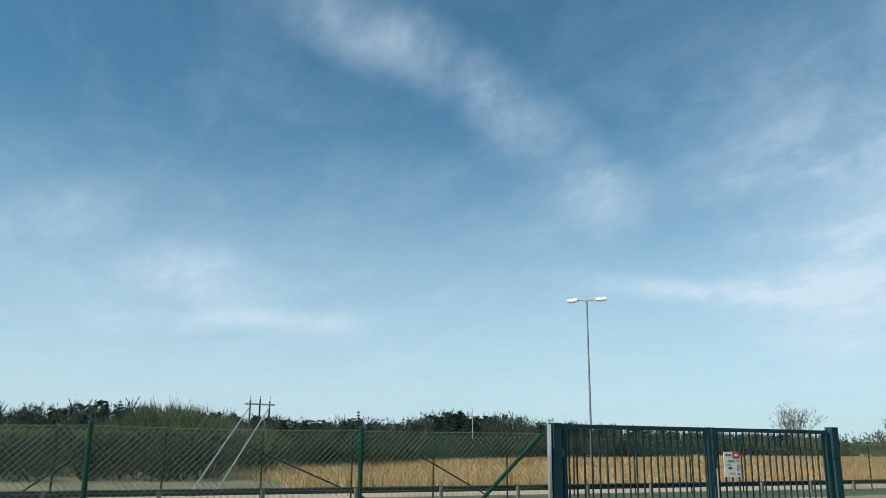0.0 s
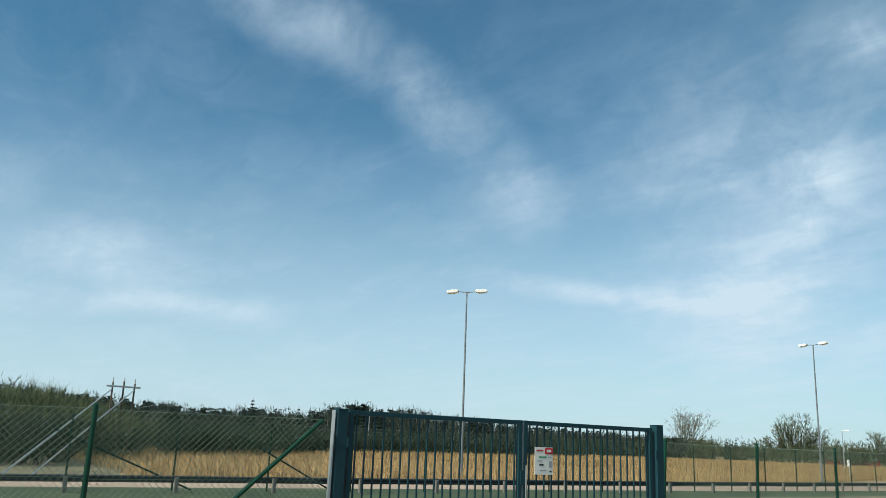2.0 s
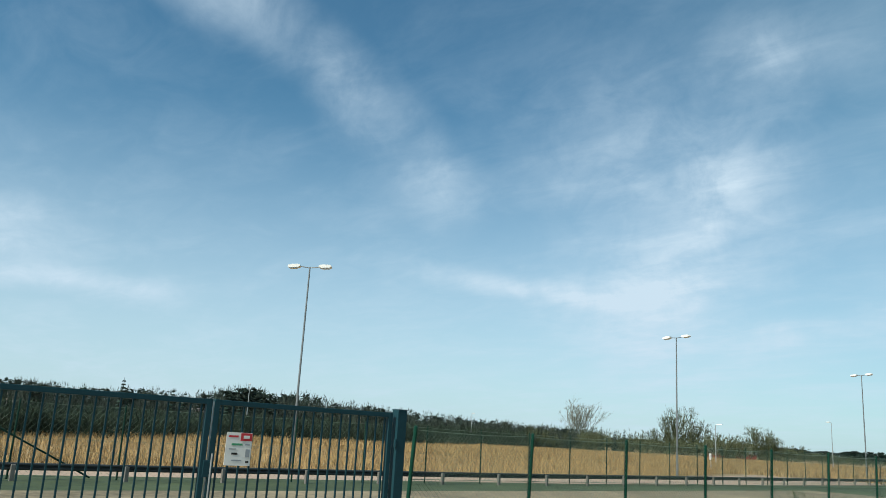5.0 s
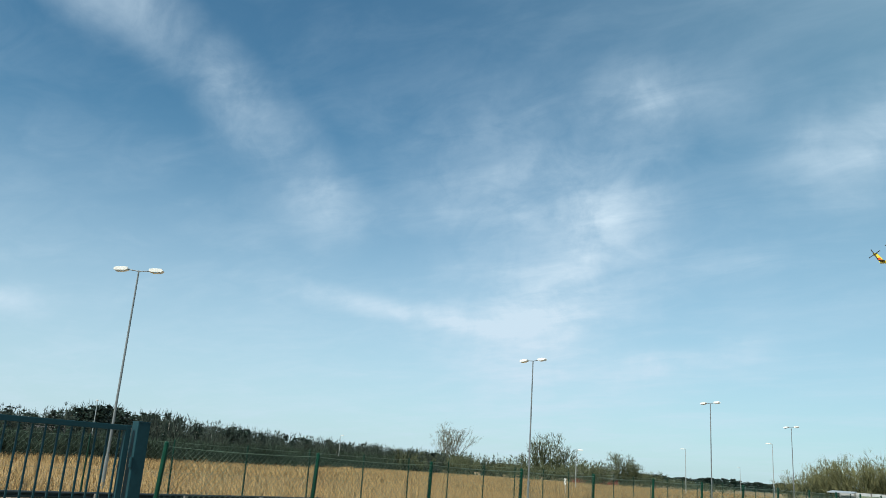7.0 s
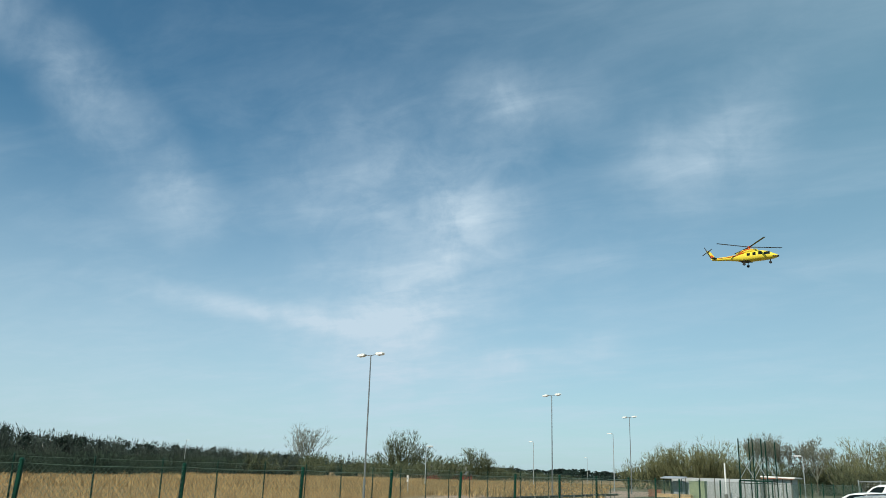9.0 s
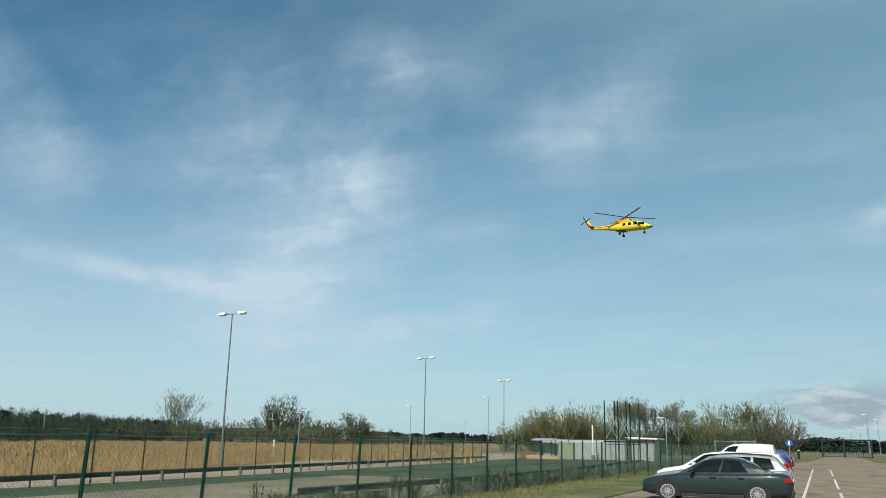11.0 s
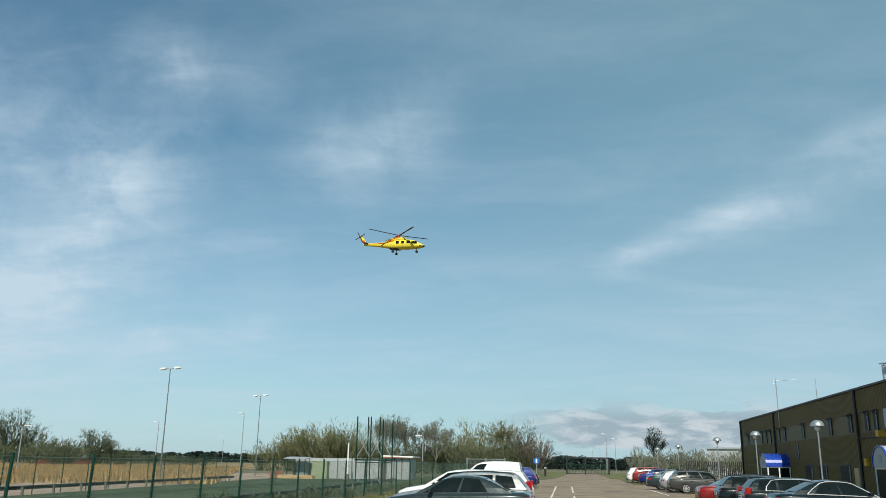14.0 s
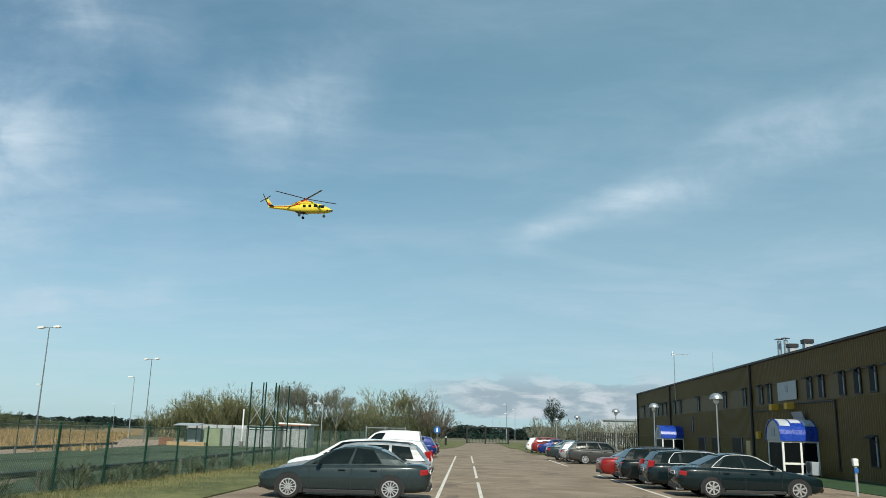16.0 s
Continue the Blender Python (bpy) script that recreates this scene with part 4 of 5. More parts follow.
def car(kind_, colour, m, label, height=None, chrome=False, rails=False, spokes=7, name="car", tall_lamps=False, trim=None):
    """A car with its nose at x = 0 pointing to -x, standing on z = 0, y to its sides."""
    d = SHAPES[kind_]
    base_h = max(z for _, z in d["roof"])
    k = (height / base_h) if height else 1.0
    c = thing(name, m @ Matrix.Diagonal((0.955, 0.97, k, 1)), label, "car", "parked cars")
    L = d["length"]

    def section(x, lo, top, hw):
        mid = lo + (top - lo) * 0.55
        half = [(hw * .80, lo), (hw * .95, lo + .05), (hw * 1.0, lo + .16), (hw * 1.005, mid), (hw * .985, top - .11), (hw * .93, top - .03), (hw * .80, top), (hw * .4, top + .018)]
        pts = [(x, -y, z) for y, z in half] + [(x, y, z) for y, z in half[::-1]]
        return pts

    # finer stations, so that the skin rounds off
    st = d["body"]
    fine = []
    for a, b in zip(st, st[1:]):
        fine += [lerp(a, b, t) for t in (0, .5)]
    fine.append(st[-1])
    body = part("body", loft([section(*s) for s in fine]), colour, c, smooth=True)
    # glasshouse
    hw_b, hw_r = .80, .585
    n = len(d["belt"])
    topz = [max(s[2] for s in st if abs(s[0] - x) < 0.8) - 0.03 for x in d["belt"]]

    def side_point(u, v, s, out=0.0):
        u = max(0.0, min(u, n - 1.0))
        i = min(int(u), n - 2)
        t = u - i
        xb = d["belt"][i] + (d["belt"][i + 1] - d["belt"][i]) * t
        zb = topz[i] + (topz[i + 1] - topz[i]) * t
        xr = d["roof"][i][0] + (d["roof"][i + 1][0] - d["roof"][i][0]) * t
        zr = d["roof"][i][1] + (d["roof"][i + 1][1] - d["roof"][i][1]) * t
        y = hw_b + (hw_r - hw_b) * (v ** 1.35) + out
        return Vector((xb + (xr - xb) * v, s * y, zb + (zr - zb) * v + out * 0.4))

    cab = fresh()
    us = [i * 0.5 for i in range(2 * n - 1)]
    vs = (0, .35, .7, .92, 1.0)
    grid = {}
    for u in us:
        for s in (-1, 1):
            for v in vs:
                grid[u, v, s] = cab.verts.new(side_point(u, v, s))
        a, b = side_point(u, 1, -1), side_point(u, 1, 1)
        grid[u, "m"] = cab.verts.new((a + b) / 2 + Vector((0, 0, .03)))
        for s in (-1, 1):
            p = side_point(u, 1, s)
            grid[u, "q", s] = cab.verts.new((p.x, p.y * .6, p.z + .022))
    for u0, u1 in zip(us, us[1:]):
        for s in (-1, 1):
            for v0, v1 in zip(vs, vs[1:]):
                cab.faces.new([grid[u0, v0, s], grid[u1, v0, s], grid[u1, v1, s], grid[u0, v1, s]])
            cab.faces.new([grid[u0, 1.0, s], grid[u1, 1.0, s], grid[u1, "q", s], grid[u0, "q", s]])
            cab.faces.new([grid[u0, "q", s], grid[u1, "q", s], grid[u1, "m"], grid[u0, "m"]])
    for u in (us[0], us[-1]):
        cab.faces.new([grid[u, v, -1] for v in vs] + [grid[u, "q", -1], grid[u, "m"], grid[u, "q", 1]] + [grid[u, v, 1] for v in vs[::-1]])
    bmesh.ops.recalc_face_normals(cab, faces=cab.faces)
    part("cabin", cab, colour, c, smooth=False)

    sides = {"sedan": ((.30, .10), (1.72, .10), (1.72, .90), (.42, .90)), "wagon": ((.30, .10), (1.66, .10), (1.66, .90), (.42, .90)),
             "hatch": ((.28, .10), (1.75, .10), (1.75, .90), (.42, .90)), "van": ((.30, .10), (1.6, .10), (1.6, .86), (.45, .86))}[kind_]
    rears = {"sedan": [((1.84, .10), (2.96, .10), (2.98, .86), (1.84, .90))], "wagon": [((1.78, .10), (2.78, .10), (2.78, .90), (1.78, .90)), ((2.90, .10), (3.66, .10), (3.72, .88), (2.90, .90))],
             "hatch": [((1.87, .10), (3.0, .10), (3.1, .88), (1.87, .90))], "van": []}[kind_]
    for q in [sides] + rears:
        for s in (-1, 1):
            bm = fresh()
            N = 6
            rows = []
            for j in range(4):
                row = []
                for i in range(N + 1):
                    u, v = lerp(lerp(q[0], q[1], i / N), lerp(q[3], q[2], i / N), j / 3)
                    row.append(bm.verts.new(side_point(u, v, s, .006)))
                rows.append(row)
            for a, b in zip(rows, rows[1:]):
                for i in range(N):
                    bm.faces.new((a[i], a[i + 1], b[i + 1], b[i]) if s > 0 else (a[i + 1], a[i], b[i], b[i + 1]))
            part("side_window", bm, CAR_GLASS, c, "dark glass", True)
    if chrome:
        for s in (-1, 1):
            bm = fresh()
            low = [side_point(.22 + 3.1 * i / 10, .06, s, .010) for i in range(11)]
            high = [side_point(u, v, s, .012) for u, v in ((.22, .06), (.30, .5), (.42, .93), (1, .94), (1.8, .94), (2.6, .93), (3.1, .85), (3.32, .4), (3.32, .06))]
            for line in (low, high):
                for a, b in zip(line, line[1:]):
                    rod(bm, a, b, .015, n=5)
            part("window_trim", bm, CHROME, c, "bright window trim")

    def end_glass(name_, x_u, v0, v1, push):
        bm = fresh()
        rows = []
        for v in (v0, (v0 + v1) / 2, v1):
            a = side_point(x_u, v, -1)
            b = side_point(x_u, v, 1)
            rows.append([bm.verts.new((a + (b - a) * t) + Vector((push * (1 + 0.6 * math.sin(math.pi * t)), 0, .008))) for t in (.07, .3, .5, .7, .93)])
        for a, b in zip(rows, rows[1:]):
            for i in range(4):
                bm.faces.new((a[i], a[i + 1], b[i + 1], b[i]))
        bmesh.ops.recalc_face_normals(bm, faces=bm.faces)
        part(name_, bm, CAR_GLASS, c, "dark glass", True)

    end_glass("windscreen", 0.0, .10, .93, -.012)
    end_glass("rear_window", n - 1.0, .22 if kind_ != "van" else .2, .90, .012)
    r = .325
    for x in d["wheels"]:
        for s in (-1, 1):
            hw = .905
            bm = fresh()
            # wheel arch lip
            arcs = [[(x + rr * math.cos(math.pi * i / 16), s * (hw + o), r + rr * math.sin(math.pi * i / 16)) for i in range(17)] for rr, o in ((r * 1.15, -.10), (r * 1.15, .006), (r * 1.22, .006), (r * 1.24, -.02))]
            rows = [[bm.verts.new(p) for p in a] for a in arcs]
            for a, b in zip(rows, rows[1:]):
                for i in range(16):
                    bm.faces.new((a[i], a[i + 1], b[i + 1], b[i]))
            part("wheel_arch", bm, colour, c)
            well = fresh()
            fan = [(x + r * 1.15 * math.cos(math.pi * i / 16), s * (hw + .003), r + r * 1.15 * math.sin(math.pi * i / 16)) for i in range(17)]
            vs_ = [well.verts.new(p) for p in fan + [(x - r * 1.15, s * (hw + .003), .17), (x + r * 1.15, s * (hw + .003), .17)]]
            well.faces.new(vs_)
            part("wheel_well", well, RUBBER, c, "black wheel well")
            wheel(c, x, s * (hw - .085), s, r, spokes, RIM)
    for s in (-1, 1):
        part("sill", box(fresh(), (d["wheels"][1] - d["wheels"][0] - .8, .03, .10), ((d["wheels"][0] + d["wheels"][1]) / 2, s * .905, .225), bevel=.01), trim or PLASTIC, c)
        for x in (d["belt"][1] + .42, d["belt"][2] + .50):
            part("door_handle", box(fresh(), (.19, .03, .035), (x, s * .925, .82), bevel=.01), colour, c)
        for x in (d["belt"][0] + .25, d["belt"][1] + .68, d["belt"][2] + .72):
            part("door_gap", box(fresh(), (.012, .012, .60), (x, s * .9085, .58)), BLACK, c)
        part("mirror", box(fresh(), (.12, .20, .14), (d["belt"][0] + .52, s * 1.0, 1.02), (0, 0, s * 12), bevel=.04), colour, c)
        lamp_z = (.74, .17) if not tall_lamps else (.84, .42)
        part("tail_light", box(fresh(), (.24, .15, lamp_z[1]), (L - .155, s * .745, lamp_z[0] + .04), (0, -8, -s * 20), bevel=.04), TAIL, c, "red tail light")
        part("head_light", box(fresh(), (.34, .20, .10), (.235, s * .665, .635), (0, -8, s * 30), bevel=.04), HEAD, c, "clear headlight")
        part("fog_vent", box(fresh(), (.06, .24, .10), (.06, s * .55, .34), (0, 0, s * 20), bevel=.02), PLASTIC, c)
    part("grille", box(fresh(), (.06, .62, .20), (.03, 0, .55), bevel=.02), PLASTIC, c)
    part("front_bumper", box(fresh(), (.10, 1.25, .14), (.05, 0, .32), bevel=.03), PLASTIC, c)
    part("rear_bumper", box(fresh(), (.12, 1.45, .16), (L - .05, 0, .34), bevel=.04), PLASTIC, c)
    part("number_plate", box(fresh(), (.02, .52, .11), (L + .005, 0, .78 if kind_ == "sedan" else .72), bevel=.003), PLATE, c)
    part("plate_bar", box(fresh(), (.006, .40, .05), (L + .018, 0, .78 if kind_ == "sedan" else .72)), BLACK, c)
    part("exhaust", rod(fresh(), (L - .2, .5, .25), (L + .03, .5, .25), .035, n=10), CHROME, c)
    if rails:
        for s in (-1, 1):
            bm = fresh()
            pts = [side_point(u, 1.0, s) + Vector((0, -s * .05, .055 if 0.9 < u < n - 1.3 else .02)) for u in (.8, 1.0, 1.5, 2, 2.5, n - 1.35, n - 1.15)]
            for a, b in zip(pts, pts[1:]):
                rod(bm, a, b, .018, n=6)
            part("roof_rail", bm, PLASTIC, c)
    return c


P_GREY = paint("paint_slate_grey", (0.024, 0.036, 0.038), 0.15, 0.25)
P_DARK = paint("paint_dark_blue_grey", (0.005, 0.012, 0.014), 0.0, 0.25)
P_BLACK = paint("paint_black", (0.006, 0.009, 0.010), 0.0, 0.25)
P_SILVER = paint("paint_silver", (0.27, 0.28, 0.285), 0.3, 0.3)
P_WHITE = paint("paint_white", (0.72, 0.72, 0.70), 0.0, 0.35)
P_RED = paint("paint_red", (0.20, 0.016, 0.014), 0.1, 0.35)
P_BROWN = paint("paint_grey_brown", (0.05, 0.05, 0.047), 0.15, 0.33)
P_BLUE = paint("paint_blue", (0.008, 0.022, 0.13), 0.1, 0.3)

# west row, noses to the fence
car("sedan", P_GREY, pose(-6.88, 18.6, 0, 0, 0, 1), "slate grey sedan parked at the grass verge", 1.32, spokes=13)
car("wagon", P_SILVER, pose(-7.2, 21.9, 0, 0, 0, 0), "silver estate car with roof rails", 1.37, rails=True)
car("hatch", P_WHITE, pose(-7.75, 25.2, 0, 0, 0, 0), "white hatchback drawn up to the fence", 1.43)
car("hatch", P_WHITE, pose(-7.15, 29.0, 0, 0, 0, 0), "white hatchback parked in the row", 1.40, tall_lamps=True)
car("van", P_WHITE, pose(-8.7, 42.5, 0, 0, 0, 0), "white small delivery van", 1.78, tall_lamps=True, name="van")
car("hatch", P_BLUE, pose(-8.5, 55.0, 0, 0, 0, 0), "dark blue hatchback beyond the van", 1.45)
car("sedan", P_BLACK, pose(-8.9, 59.0, 0, 0, 0, 0), "dark car at the end of the row", 1.43)
# east row, noses to the building
EAST = (("sedan", P_DARK, 9.25, 23.5, 1.31, dict(chrome=True), "dark blue grey sedan with bright window trim"),
        ("wagon", P_DARK, 9.0, 26.7, 1.32, dict(chrome=True, tall_lamps=True), "dark estate car with tall red tail lights"),
        ("wagon", P_BLACK, 8.6, 29.8, 1.35, dict(rails=True), "black estate car with roof rails"),
        ("sedan", P_RED, 8.2, 33.0, 1.27, dict(), "red sedan in the parking row"),
        ("wagon", P_BROWN, 8.8, 51.5, 1.40, dict(rails=True), "grey brown estate car parked alone"),
        ("hatch", P_SILVER, 8.1, 54.6, 1.38, dict(), "silver hatchback behind the estate car"),
        ("sedan", P_GREY, 7.8, 58.0, 1.43, dict(), "grey sedan further along the row"),
        ("sedan", P_BLUE, 8.2, 74.5, 1.40, dict(), "bright blue sedan near the grass island"),
        ("wagon", P_RED, 8.0, 79.0, 1.55, dict(), "red estate car far along the lot"),
        ("hatch", P_WHITE, 7.2, 82.5, 1.50, dict(), "white hatchback far along the lot"))
for k_, col, x_, y_, h_, more, text in EAST:
    car(k_, col, pose(x_, y_, 0, 0, 0, 181), text, h_, **more)

# ---- trees and bushes ----


def grow(soup, base, direction, length, radius, depth, spread, r_, taper=0.72, kids=3, thin=0.012, sprays=0):
    """A limb that forks until only twigs are left."""
    a = np.array(base, float)
    d = np.array(direction, float)
    d /= np.linalg.norm(d)
    steps = 2 if depth > 1 else 1
    for i in range(steps):
        bend = np.array([r_.gauss(0, .10), r_.gauss(0, .10), r_.gauss(.07, .07)])
        d = d + bend
        d /= np.linalg.norm(d)
        b = a + d * length / steps
        r1 = max(radius * (1 - (1 - taper) * (i + 1) / steps), thin)
        if depth < 2:
            wide = np.array([r_.gauss(0, 1), r_.gauss(0, 1), r_.gauss(0, .4)])
            wide *= thin * (1.3 if depth < 1 else 1.9) / np.linalg.norm(wide)
            soup.add([a - wide, a + wide, b], [(0, 1, 2)])
        else:
            soup.tube(a, b, max(radius * (1 - (1 - taper) * i / steps), thin), r1, 5 if radius > .08 else 3)
        a = b
        if depth > 1 and i == 0 and r_.random() < .7:
            sideways = np.array([r_.gauss(0, 1), r_.gauss(0, 1), r_.gauss(.3, .4)])
            grow(soup, a, d + spread * 1.1 * sideways / np.linalg.norm(sideways), length * .6, radius * .5, depth - 1, spread, r_, taper, kids, thin, sprays)
    if depth == 0:
        for k in range(sprays):      # the finest twigs and buds
            out = d * .8 + np.array([r_.gauss(0, .75), r_.gauss(0, .75), r_.gauss(.05, .6)])
            start = a - d * length * r_.random()
            wide = np.cross(out, (r_.gauss(0, 1), r_.gauss(0, 1), r_.gauss(0, 1)))
            wide *= thin * .55 / (np.linalg.norm(wide) + 1e-6)
            soup.add([start - wide, start + wide, start + out * length * .55], [(0, 1, 2)])
    if depth > 0:
        for k in range(kids):
            sideways = np.array([r_.gauss(0, 1), r_.gauss(0, 1), r_.gauss(.25, .5)])
            grow(soup, a, d + spread * sideways / np.linalg.norm(sideways), length * r_.uniform(.58, .80), radius * taper * .72, depth - 1, spread, r_, taper, kids, thin, sprays)


def bare_tree(seed, height, depth=5, spread=.75, kids=3, stems=1, thin=0.014, trunk=.18, sprays=0):
    """Trunk and crown of a leafless tree scaled to the given height."""
    r_ = random.Random(seed)
    limbs, twigs = Soup(), Soup()
    for s in range(stems):
        lean = np.array([r_.gauss(0, .25 if stems > 1 else .05), r_.gauss(0, .25 if stems > 1 else .05), 1.0])
        lean /= np.linalg.norm(lean)
        base = np.array([r_.gauss(0, .25), r_.gauss(0, .25), -.1]) if stems > 1 else np.array([0, 0, -.1])
        top = base + lean * height * (.26 if stems == 1 else .14)
        limbs.tube(base, top, trunk, trunk * .75, 7)
        for k in range(kids + 1):
            a = 2 * math.pi * (k + r_.random()) / (kids + 1)
            go = lean + spread * .8 * np.array([math.cos(a), math.sin(a), .1])
            grow(twigs, top, go, height * .24, trunk * .55, depth - 1, spread, r_, kids=kids, thin=thin, sprays=sprays)
        grow(twigs, top, lean, height * .28, trunk * .65, depth - 1, spread, r_, kids=kids, thin=thin, sprays=sprays)
    v, f = twigs.arrays()
    k = height / v[:, 2].max()
    for s in (limbs, twigs):
        s.v = [x * k for x in s.v]
    return limbs, twigs


def fan_bush(seed, stems, depth, thin, reach=.5, sprays=1):
    """A bush one metre high: many stems that fan up from one foot."""
    r_ = random.Random(seed)
    soup = Soup()
    for k in range(stems):
        a = 2 * math.pi * (k + r_.random()) / stems
        lean = reach * math.sqrt(r_.random()) * 1.5
        foot = (.10 * math.cos(a) * r_.random(), .10 * math.sin(a) * r_.random(), 0)
        grow(soup, foot, (lean * math.cos(a), lean * math.sin(a), 1), r_.uniform(.26, .40), .010, depth, .45, r_, kids=3, thin=thin, sprays=sprays)
    v, f = soup.arrays()
    return v / np.quantile(v[:, 2], .995), f


def tree(name, seed, height, place_, label, mats=(BARK, TWIG), category="tree", group="bare trees", **more):
    if more.get("stems", 1) > 1:
        limbs, twigs = Soup(), Soup()
        limbs.tube((0, 0, -.1), (0, 0, height * .10), more["trunk"], more["trunk"] * .6, 7)
        v, f = fan_bush(seed, more["stems"] * 3, 4, more["thin"] / height, more["spread"])
        twigs.add(v * height, f)
    else:
        limbs, twigs = bare_tree(seed, height, sprays=2, **more)
    t = thing(name, pose(*place_), label, category, group)
    for n_, s, mt in (("trunk", limbs, mats[0]), ("crown", twigs, mats[1])):
        o = new(n_, s.mesh(n_, mt))
        o.parent = t
    return t


def conifer(soup, x, y, z, h, r_):
    """Tiers of drooping needle sprays round a stem."""
    soup.tube((x, y, z), (x, y, z + h), h * .018, .02, 5)
    tiers = int(h * 2.2)
    for i in range(tiers):
        t = i / tiers
        zz = z + h * (.10 + .9 * t)
        rad = h * .20 * (1 - t) ** .85 + .12
        n = 9 if t < .7 else 6
        for k in range(n):
            a = 2 * math.pi * (k + r_.random() * .8) / n
            rr = rad * r_.uniform(.7, 1.15)
            tip = (x + rr * math.cos(a), y + rr * math.sin(a), zz - rr * .45)
            wv = rr * .32
            side = (-math.sin(a) * wv, math.cos(a) * wv)
            midp = (x + rr * .6 * math.cos(a), y + rr * .6 * math.sin(a), zz - rr * .16)
            soup.add([(x, y, zz), (midp[0] + side[0], midp[1] + side[1], midp[2] - .12), tip, (midp[0] - side[0], midp[1] - side[1], midp[2] - .12), (midp[0], midp[1], midp[2] + .1)],
                     [(0, 1, 4), (1, 2, 4), (2, 3, 4), (3, 0, 4), (0, 3, 2), (0, 2, 1)])


def pine(soup, x, y, z, h, r_, low=.42):
    """A bare stem under a ragged head of clumped needles."""
    soup.tube((x, y, z), (x, y, z + h * .92), h * .016, .03, 5)
    for i in range(90):
        zz = z + h * r_.uniform(low, 1.0)
        rad = h * .17 * (1.15 - abs((zz - z) / h - .68) * 1.6)
        a = r_.random() * 6.283
        q = rad * math.sqrt(r_.random())
        c0 = np.array([x + q * math.cos(a), y + q * math.sin(a), zz])
        s = h * r_.uniform(.020, .042)
        v = [c0 + s * np.array([r_.gauss(0, 1), r_.gauss(0, 1), r_.gauss(0, .6)]) for _ in range(6)]
        soup.add(v, [(0, 1, 2), (1, 2, 3), (2, 3, 4), (3, 4, 5), (0, 2, 4), (1, 3, 5), (0, 3, 5)])


# single trees that stand out
tree("tree", 11, 14.8, (-180, 180, 0), "tall bare tree with upswept branches", depth=5, spread=.27, stems=3, thin=.036, trunk=.25, mats=(BARK, TWIG))
tree("tree", 12, 14.4, (-157.5, 201.5, 0), "broad bare tree with a round crown", depth=5, spread=.60, stems=5, thin=.040, trunk=.3, mats=(BARK, SCRUB))
tree("tree", 13, 8.2, (-114.7, 175.8, 0), "low round bare tree beyond the field", depth=5, spread=.7, stems=4, thin=.032, trunk=.2, mats=(BARK, SCRUB))
tree("tree", 14, 9.6, (11.8, 156, 0), "bare birch with a fine crown by the road", depth=6, spread=.6, thin=.022, trunk=.2, mats=(BARK, WOODS))
# copse behind the shed: willows and poplars
COPSE = ((-48, 128, 6.4, 1.1, 4, TWIG_GREEN), (-43, 124, 7.0, 1.1, 4, TWIG_GREEN), (-39, 127, 7.6, 1.0, 3, TWIG_GREEN), (-36, 138, 9.6, .6, 1, TWIG), (-33, 134, 9.4, .65, 1, TWIG), (-30.5, 131, 9.0, .6, 1, TWIG),
         (-27, 132, 7.4, .8, 2, TWIG_RED), (-24.5, 126, 8.4, .6, 1, TWIG), (-21.5, 130, 6.4, .9, 3, TWIG), (-18.5, 124, 8.0, .8, 2, TWIG_GREEN), (-16.5, 128, 8.8, .8, 2, TWIG_GREEN), (-13.5, 122, 8.6, .75, 1, TWIG_GREEN),
         (-10.8, 120, 8.2, .8, 2, TWIG), (-8.4, 118, 5.4, 1.0, 3, TWIG_RED), (-9.8, 126, 6.6, .9, 3, TWIG_RED), (-45, 140, 6.5, 1.0, 3, TWIG), (-51, 134, 5.2, 1.1, 4, TWIG_GREEN))
for i, (x, y, h, sp, stems, mt) in enumerate(COPSE):
    tree("tree", 40 + i, h * (1.08 if x < -20 else 0.98), (x, y, 0, 0, 0, i * 47), "bare shrubby tree in the copse" if stems > 1 else "slender bare tree in the copse", (BARK, mt),
         group="copse trees", depth=5 if stems > 1 else 6, spread=sp * .66, stems=stems, thin=.021, trunk=.13)

# brush and scrub that nobody could count


protos = [fan_bush(80 + k, 13, 3, .0042, (.45, .6, .5, .7)[k]) for k in range(4)]
light = [fan_bush(90 + k, 7, 3, .0060, (.55, .7, .6, .8)[k], 0) for k in range(4)]


def scatter(name, spots, mat, label, category, shapes=light):
    """Copies of the brush shapes joined into one uncounted mass; spots are x, y, z, height, width."""
    s = Soup()
    r_ = random.Random(len(spots))
    for x, y, z, h, wd in spots:
        v, f = shapes[r_.randrange(len(shapes))]
        a = r_.random() * 6.283
        c, sn = math.cos(a), math.sin(a)
        q = v * np.array([wd, wd, h])
        q = np.stack([q[:, 0] * c - q[:, 1] * sn + x, q[:, 0] * sn + q[:, 1] * c + y, q[:, 2] + z], 1)
        s.add(q, f)
    return tagged(new(name, s.mesh(name, mat)), label, category, kind="stuff")


rr = random.Random(3)


def ease(table, u):
    """Straight-line value between the rows of a table."""
    for (a0, e0), (a1, e1) in zip(table, table[1:]):
        if u <= a1:
            return e0 + (e1 - e0) * max(0, u - a0) / (a1 - a0)
    return table[-1][1]


